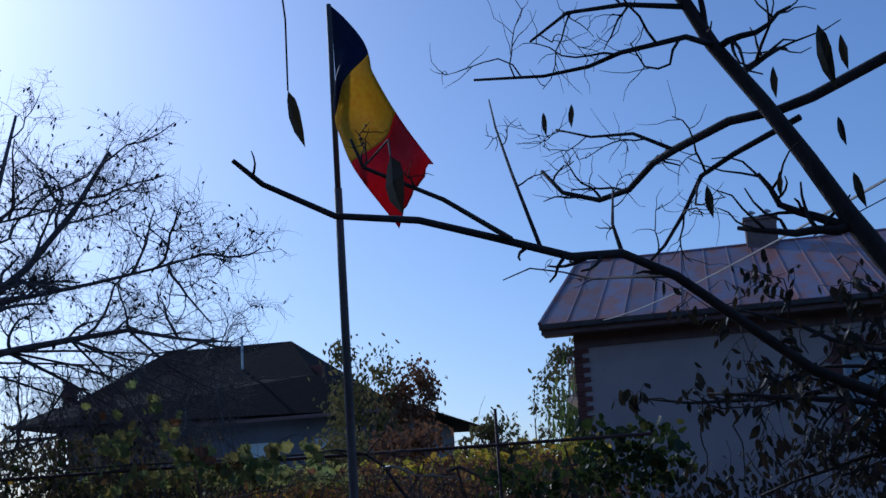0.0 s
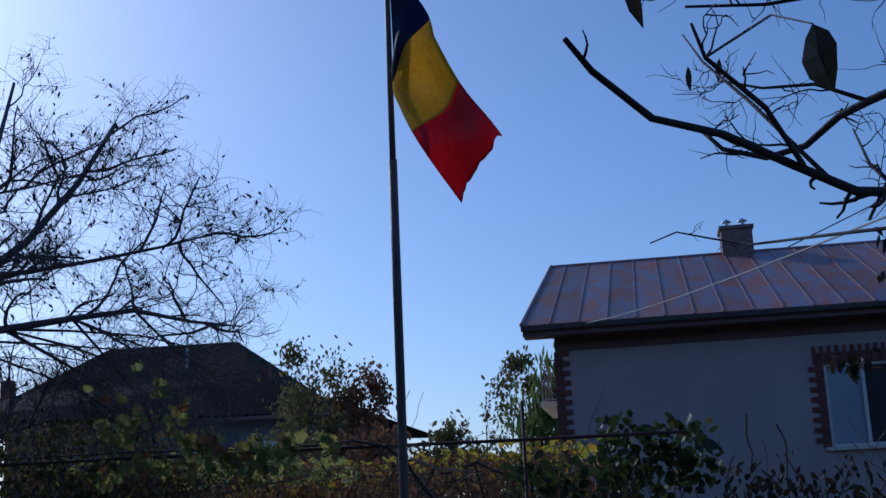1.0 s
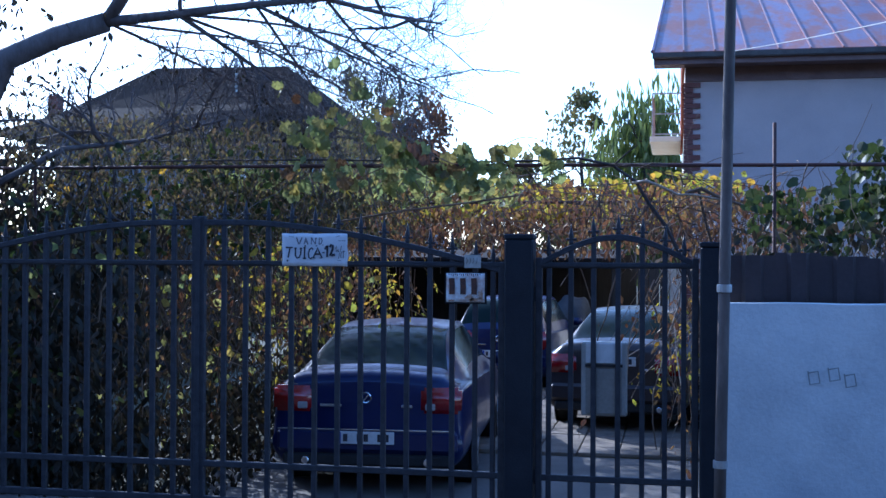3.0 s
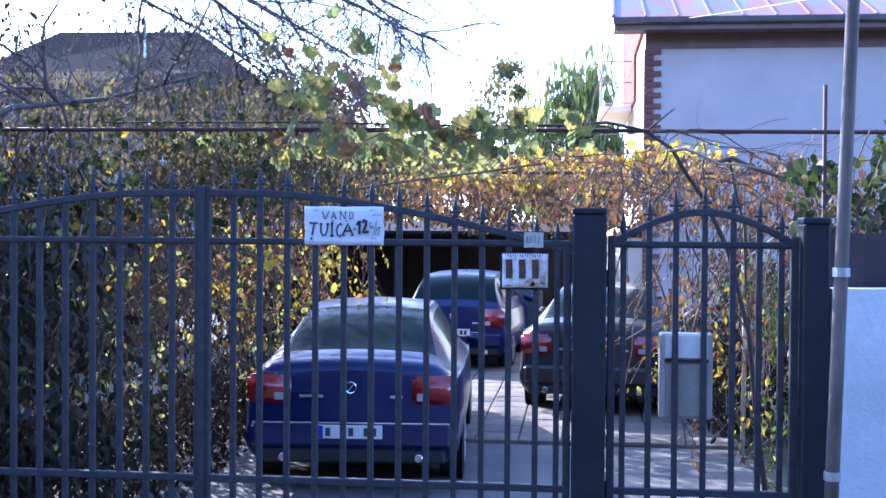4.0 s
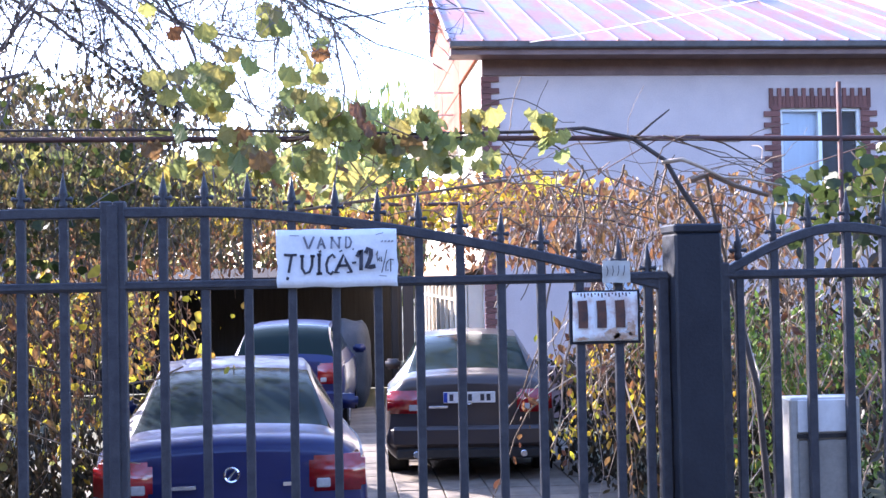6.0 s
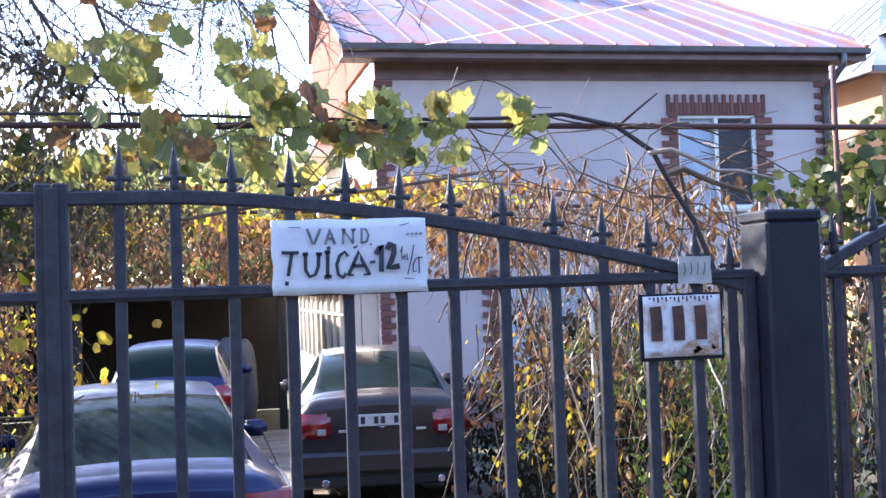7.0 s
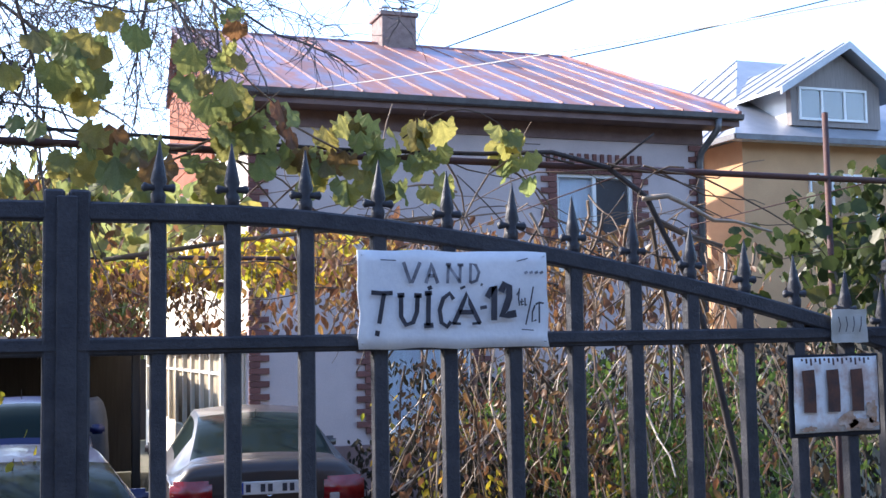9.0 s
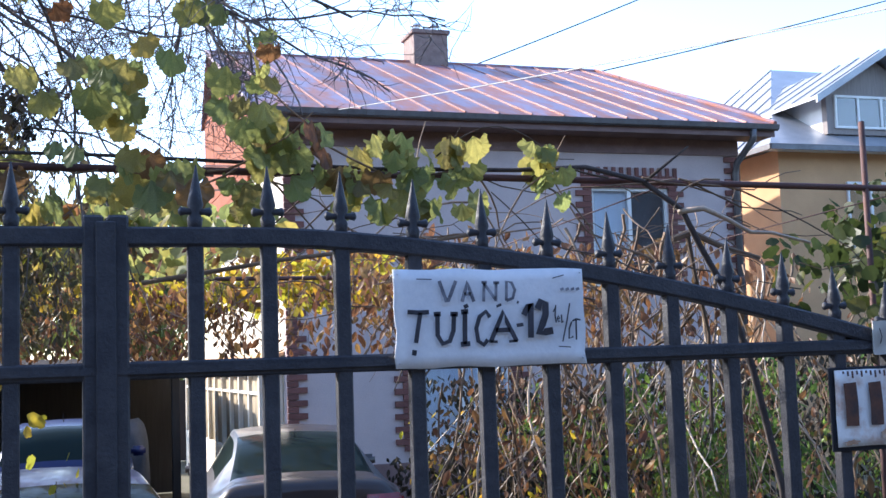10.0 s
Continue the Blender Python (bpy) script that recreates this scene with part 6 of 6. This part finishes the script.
mass("hedge_top_leaves", "fine olive leaves of the hedge over the thicket, lightened for haze", OLIVE,
     [(-3.2, -0.7, 2.4, 5.0, 2.35, 3.35, 12500), (-6.5, -2.8, 2.4, 5.0, 2.3, 3.5, 9000), (-2.4, -0.2, 3.0, 6.0, 2.3, 2.95, 4500)], 0.055, 44, gaps=-0.05)
mass("hedge_creeper", "small green creeper leaves in the hedge", GREEN, [(-4.6, -2.3, 0.6, 2.2, 0.5, 2.6, 1600), (-3.0, -0.9, 2.4, 3.6, 2.2, 3.1, 700)], 0.06, 45, "vine")
mass("hedge_gold", "scattered golden leaves in the hedge", GOLD, [(-3.4, -0.4, 2.3, 6.0, 1.4, 3.0, 420)], 0.065, 49, "vine", gaps=0.1)
mass("drive_canopy", "thin roof of vine leaves over the parked cars", VINE, [(-2.3, 0.5, 3.3, 7.2, 2.8, 2.93, 1300)], 0.1, 57, "vine", gaps=-0.2)
canes("hedge_twigs", "thin bare twigs standing in the hedge", [(-3.4, -0.4, 2.3, 5.0, 2.7, 3.6, 0.8, 320)], 56, OLDBARK)
canes("side_thicket_canes", "dry hanging shoots in the thicket along the drive", [(-3.2, -1.7, 1.0, 10.0, 1.6, 2.7, 1.4, 200)], 37)
# dark gaps behind the canes, made of shade-coloured leaves
mass("right_thicket_dark", "undergrowth beside the house, darkened for shade", DARKL, [(2.5, 4.8, 7.0, 9.5, 0.05, 1.15, 6500), (2.9, 4.9, 7.0, 9.5, 1.1, 1.9, 3200), (2.6, 4.8, 6.0, 7.2, 0.1, 1.1, 2600), (4.6, 7.8, 6.0, 9.0, 0.1, 2.1, 8000)], 0.09, 46)


def leafy_canes(name, label, material, spots, seed, size, shape="oval"):
    """Climbing shoots with leaves strung along them: x0, x1, y0, y1, lowest and highest foot or top, length, count, leaves on each."""
    rng = random.Random(seed)
    stems, lv = Geo(), Geo()
    for x0, x1, y0, y1, zl, zh, ln, count, each in spots:
        for k in range(count):
            p = Vector((rng.uniform(x0, x1), rng.uniform(y0, y1), rng.uniform(zl, zh)))
            line = wander(p, (rng.gauss(0, 0.3), rng.gauss(0, 0.3), -1), ln * rng.uniform(0.5, 1.15), 9, rng, 0.24, 0.06)
            r = rng.choice((0.003, 0.004, 0.006, 0.01))
            stems.tube(line, r, r * 0.5, 5)
            for m in range(int(each * rng.uniform(0.3, 1.6))):
                f = rng.random() ** 0.8 * 8.99
                q = line[int(f)].lerp(line[int(f) + 1], f % 1)
                lv.leaf(q + Vector((rng.gauss(0, 0.05), rng.gauss(0, 0.05), rng.gauss(0, 0.04))), size * rng.choice((0.6, 0.9, 1.3)), rng, 0.9, shape)
    tagged(stems.object(name + "_canes", CANE), "dry climbing canes of " + label, "vine canes", kind="stuff")
    tagged(lv.object(name + "_leaves", material), "leaves of " + label, "foliage", kind="stuff")


leafy_canes("right_green", "a green shrub beside the house", LIME, [(2.9, 4.8, 4.8, 7.2, 0.9, 1.95, 1.2, 42, 55), (3.2, 4.2, 5.0, 6.5, 1.5, 2.1, 0.9, 20, 85), (4.0, 6.2, 5.0, 7.0, 1.2, 2.1, 1.2, 40, 70)], 38, 0.062)
leafy_canes("right_russet", "a withered vine beside the house", RUSSET, [(1.85, 4.2, 3.7, 5.2, 1.9, 2.7, 1.9, 46, 16), (2.3, 4.3, 5.2, 7.5, 1.6, 2.6, 1.7, 50, 20)], 39, 0.075)
leafy_canes("right_gold", "a yellowing vine beside the house", GOLD, [(2.0, 4.2, 4.4, 7.0, 0.9, 2.0, 1.0, 24, 22)], 40, 0.075)
leafy_canes("left_gold", "a golden vine hanging along the drive", GOLD, [(-2.5, -1.75, 4.5, 12.0, 1.8, 2.6, 1.9, 64, 17)], 47, 0.075)
leafy_canes("left_russet", "a withered vine hanging along the drive", RUSSET, [(-2.4, -1.6, 2.5, 11.0, 1.9, 2.7, 1.9, 60, 16)], 48, 0.08)


def tangle(seed):
    """Thin bare shoots that creep sideways below the front pipe."""
    rng = random.Random(seed)
    g = Geo()
    for k in range(70):
        p = Vector((rng.uniform(0.9, 3.2), rng.uniform(2.4, 5.0), rng.uniform(2.35, 2.82)))
        line = wander(p, (rng.choice((-1, 1)), rng.gauss(0, 0.3), rng.uniform(-0.3, 0.5)), rng.uniform(0.4, 1.1), 8, rng, 0.22, 0.02)
        r = rng.choice((0.003, 0.004, 0.006))
        g.tube(line, r, r * 0.6, 5)
    g.tube([(2.28, 3.0, 2.66), (2.4, 3.0, 2.7), (2.55, 2.95, 2.62), (2.72, 2.9, 2.56)], 0.02, 0.012, 6)
    g.tube([(2.38, 3.0, 2.69), (2.42, 3.02, 2.5), (2.5, 3.05, 2.2), (2.52, 3.1, 1.7)], 0.013, 0.01, 6)
    tagged(g.object("creeping_canes", CANE), "tangle of thin bare canes below the trellis pipe", "vine canes", kind="stuff")


tangle(71)
mass("tree_side_leaves", "dark climber leaves round the old tree", DARKL, [(-7.5, -3.2, 2.0, 4.6, 2.2, 3.2, 8500), (-5.6, -3.0, 1.6, 3.2, 3.2, 5.0, 900)], 0.09, 55, gaps=-0.05)
# shaded foot of the thicket, made of shade-coloured leaves
mass("drive_undergrowth", "undergrowth along the foot of the thicket, darkened for shade", DARKL, [(-3.0, -1.75, 0.5, 8.0, 0.05, 0.7, 6500), (-5.5, -2.2, 0.4, 2.5, 0.3, 1.0, 4000)], 0.09, 52, gaps=-0.3)
canes("bleached_canes", "pale bleached canes leaning through the thicket", [(1.9, 4.3, 3.6, 5.4, 1.6, 2.6, 1.3, 30), (2.0, 4.6, 4.0, 6.5, 1.9, 2.5, 2.0, 34), (1.5, 3.4, 3.0, 4.5, 2.3, 2.75, 0.6, 18)], 54, STRAW)
canes("wall_canes", "bare shoots standing over the white wall", [(3.0, 7.6, 0.9, 2.4, 2.3, 2.95, 0.9, 46)], 53)
mass("corner_vine_leaves", "dark green vine leaves at the trellis corner", GREEN, [(2.72, 3.8, 2.2, 2.9, 2.2, 2.72, 420), (3.45, 4.5, 2.6, 3.4, 2.4, 3.0, 620)], 0.075, 42, "vine")
mass("verge_leaves", "dark hedge leaves behind the white wall", DARKL, [(2.6, 8.5, 0.5, 2.2, 1.0, 2.4, 7000), (4.4, 8.0, 0.8, 2.2, 2.2, 2.5, 700)], 0.075, 43)


def broad_tree(name, at, height, width, material, seed, label, count=2600, leaf=0.35, trunk=0.2, bare=False, conic=False, weep=False):
    """A distant tree: trunk, limbs and a crown of many leaves with an uneven outline."""
    rng = random.Random(seed)
    t = empty(name, at)
    x, y, z = at
    V = Vector
    g = Geo()
    tips = []
    top = V((x, y, z + height * (0.75 if not conic else 0.95)))
    line = [V((x, y, z - 0.05)).lerp(top, f) + V((rng.gauss(0, 0.1), rng.gauss(0, 0.1), 0)) * height * 0.06 * (f > 0) for f in np.linspace(0, 1, 7)]
    grow(g, line, trunk, trunk * 0.25, rng, 2, width * 0.42, tips, 11, 0.55, 6, 0.25)
    g.object("trunk", BARK, t, True)
    lv = Geo()
    if not bare:
        blobs = []
        for k in range(16):
            a, f = rng.uniform(0, 2 * math.pi), rng.uniform(0.35, 1.0)
            rad = width / 2 * (1.15 - f if conic else math.sin(math.pi * min(0.97, f)) ** 0.6) * rng.uniform(0.35, 0.9)
            blobs.append((V((x + rad * math.cos(a), y + rad * math.sin(a), z + height * f * 0.94)), width * rng.uniform(0.11, 0.2)))
        for k in range(count):
            c, r = rng.choice(blobs)
            p = c + V((rng.gauss(0, 0.55), rng.gauss(0, 0.55), rng.gauss(0, 0.55) * (1.0 if not weep else 1.8) - (0.5 if weep else 0))) * r
            lv.leaf(p, leaf * (1.6 if weep else 1), rng, 0.9 if not weep else 0.25, "narrow" if weep else "oval")
    else:
        for p in rng.sample(tips, min(count, len(tips))):
            lv.leaf(p, leaf, rng, 0.9, "oval")
    o = lv.object("crown", material, t)
    o["kind"] = "stuff"
    settle(t)
    return tagged(t, label, "tree", group="background trees")


broad_tree("tree", (-11.5, 45, 0), 11.4, 5.4, FARL, 51, "pale autumn tree beyond the gardens", 3400, 0.28)
broad_tree("tree", (-8.7, 45, 0), 9.9, 3.6, FARBROWN, 52, "slender brown autumn tree beyond the gardens", 2200, 0.26)
broad_tree("tree", (-8.2, 38, 0), 6.4, 3.6, FARBROWN, 53, "low russet conical tree beyond the gardens", 2200, 0.26, conic=True)
broad_tree("tree", (-4.9, 45, 0), 8.8, 3.4, FARL, 54, "thin half-bare shrub tree beyond the gardens", 1100, 0.22, 0.1, bare=True)
broad_tree("tree", (-3.4, 46, 0), 8.6, 3.2, FARL, 55, "thin half-bare shrub tree beyond the gardens", 1100, 0.22, 0.1, bare=True)
broad_tree("tree", (-1.7, 45, 0), 9.8, 3.4, FARL, 56, "pale autumn tree beyond the gardens", 2400, 0.28)
broad_tree("tree", (1.3, 30, 0), 7.7, 3.4, WILLOW, 57, "drooping green willow behind the yard", 5200, 0.3, weep=True)
broad_tree("tree", (-2.2, 28, 0), 5.6, 3.2, FARL, 58, "low autumn tree behind the yard", 1800, 0.24)
broad_tree("tree", (-4.5, 30, 0), 5.4, 3.4, FARBROWN, 59, "low brown tree behind the yard", 1800, 0.24)
broad_tree("tree", (-8, 32, 0), 5.4, 4.0, FARL, 60, "low autumn tree behind the yard", 1800, 0.24)
broad_tree("tree", (12.3, 30, 0), 9.9, 2.6, FARL, 61, "half-bare tree behind the house ridge", 300, 0.22, 0.12, bare=True)


def back_fence():
    f = empty("board_fence", (-6, 26, 0))
    for k in range(52):
        x = -12 + k * 0.3
        box("board", x, x + 0.28, 26, 26.03, 0, 1.9 + 0.06 * math.sin(k * 3.7), DARKW, f)
    settle(f)
    tagged(f, "dark wooden board fence closing the yard", "fence")


back_fence()


def added_side_fence():
    # added dark boards: keep lit ground from showing through the thicket
    f = empty("added_side_fence", (-6.7, 8, 0))
    for k in range(56):
        y = 0.4 + k * 0.3
        z = ground_z(-6.7, y) - 0.03
        box("board", -6.74, -6.71, y, y + 0.285, z, z + 2.5 + 0.05 * math.sin(k * 2.9), DARKW, f)
    settle(f)
    tagged(f, "dark board fence added behind the thicket to block the bright ground", "fence")
    g = empty("street_fence", (-5, 0.1, 0.5))
    for k in range(46):
        x = -2.8 - k * 0.26
        box("board", x, x + 0.245, 0.1, 0.13, 0.55, 2.15 + 0.04 * math.sin(k * 1.9), DARKW, g)
    settle(g)
    tagged(g, "dark weathered board fence along the street", "fence")


added_side_fence()


# ---- pieces of the setting ----
def brickwork(house):
    """Alternating quoin bricks, and soldier bricks round the upper window."""
    inv = house.matrix_world.inverted()
    b1 = bpy.data.meshes.new("brick")
    bm = bm_box(-0.5, 0.5, -0.5, 0.5, -0.5, 0.5)
    bm.to_mesh(b1)
    bm.free()
    b1.materials.append(BRICK)

    def brick(x0, x1, z0, z1, d=0.035):
        o = new("brick", b1)
        o.parent = house
        o.matrix_parent_inverse = inv
        o.matrix_basis = Matrix.Translation(((x0 + x1) / 2, HY0 - d / 2 - 0.001, (z0 + z1) / 2)) @ Matrix.Diagonal((x1 - x0, d, z1 - z0, 1))
    z = 0.8
    k = 0
    while z < 5.0:
        brick(HX0 - 0.02, HX0 + (0.25 if k % 2 else 0.13), z, z + 0.077)
        brick(HX1 - (0.25 if k % 2 else 0.13), HX1 + 0.01, z, z + 0.077)
        z += 0.085
        k += 1
    wx0, wx1, wz0, wz1 = 6.86, 8.12, 3.15, 4.55
    n = 25
    for k in range(n):
        x = wx0 - 0.16 + k * (wx1 - wx0 + 0.32) / n
        brick(x, x + 0.056, wz1 + 0.002, wz1 + (0.3 if k % 2 == 0 else 0.18))
    z, k = wz0, 0
    while z < wz1:
        brick(wx0 - (0.25 if k % 2 else 0.13), wx0 - 0.002, z, z + 0.077)
        brick(wx1 + 0.002, wx1 + (0.25 if k % 2 else 0.13), z, z + 0.077)
        z += 0.085
        k += 1
    z, k = 0.9, 0
    while z < 2.3:
        brick(4.1 - (0.3 if k % 2 else 0.18), 4.098, z, z + 0.077)
        brick(5.502, 5.5 + (0.3 if k % 2 else 0.18), z, z + 0.077)
        z += 0.085
        k += 1


brickwork(HOUSE)


def paving():
    base = tagged(box("paving_bed", -2.4, 2.9, 6.3, 15.2, -0.05, 0.012, SOIL), "earth bed under the paving slabs of the drive", "paving", kind="structure")
    me = bpy.data.meshes.new("slab")
    bm = bm_box(-0.215, 0.215, -0.215, 0.215, -0.02, 0.02, 0.006)
    bm.to_mesh(me)
    bm.free()
    me.materials.append(PAVER)
    rng = random.Random(8)
    for j in range(20):
        for i in range(12):
            o = new("slab", me)
            o.parent = base
            o.matrix_basis = pose(-2.15 + i * 0.443, 6.54 + j * 0.443, 0.03 + rng.uniform(-0.004, 0.004), rng.uniform(-0.5, 0.5), rng.uniform(-0.5, 0.5), rng.uniform(-0.6, 0.6))


paving()
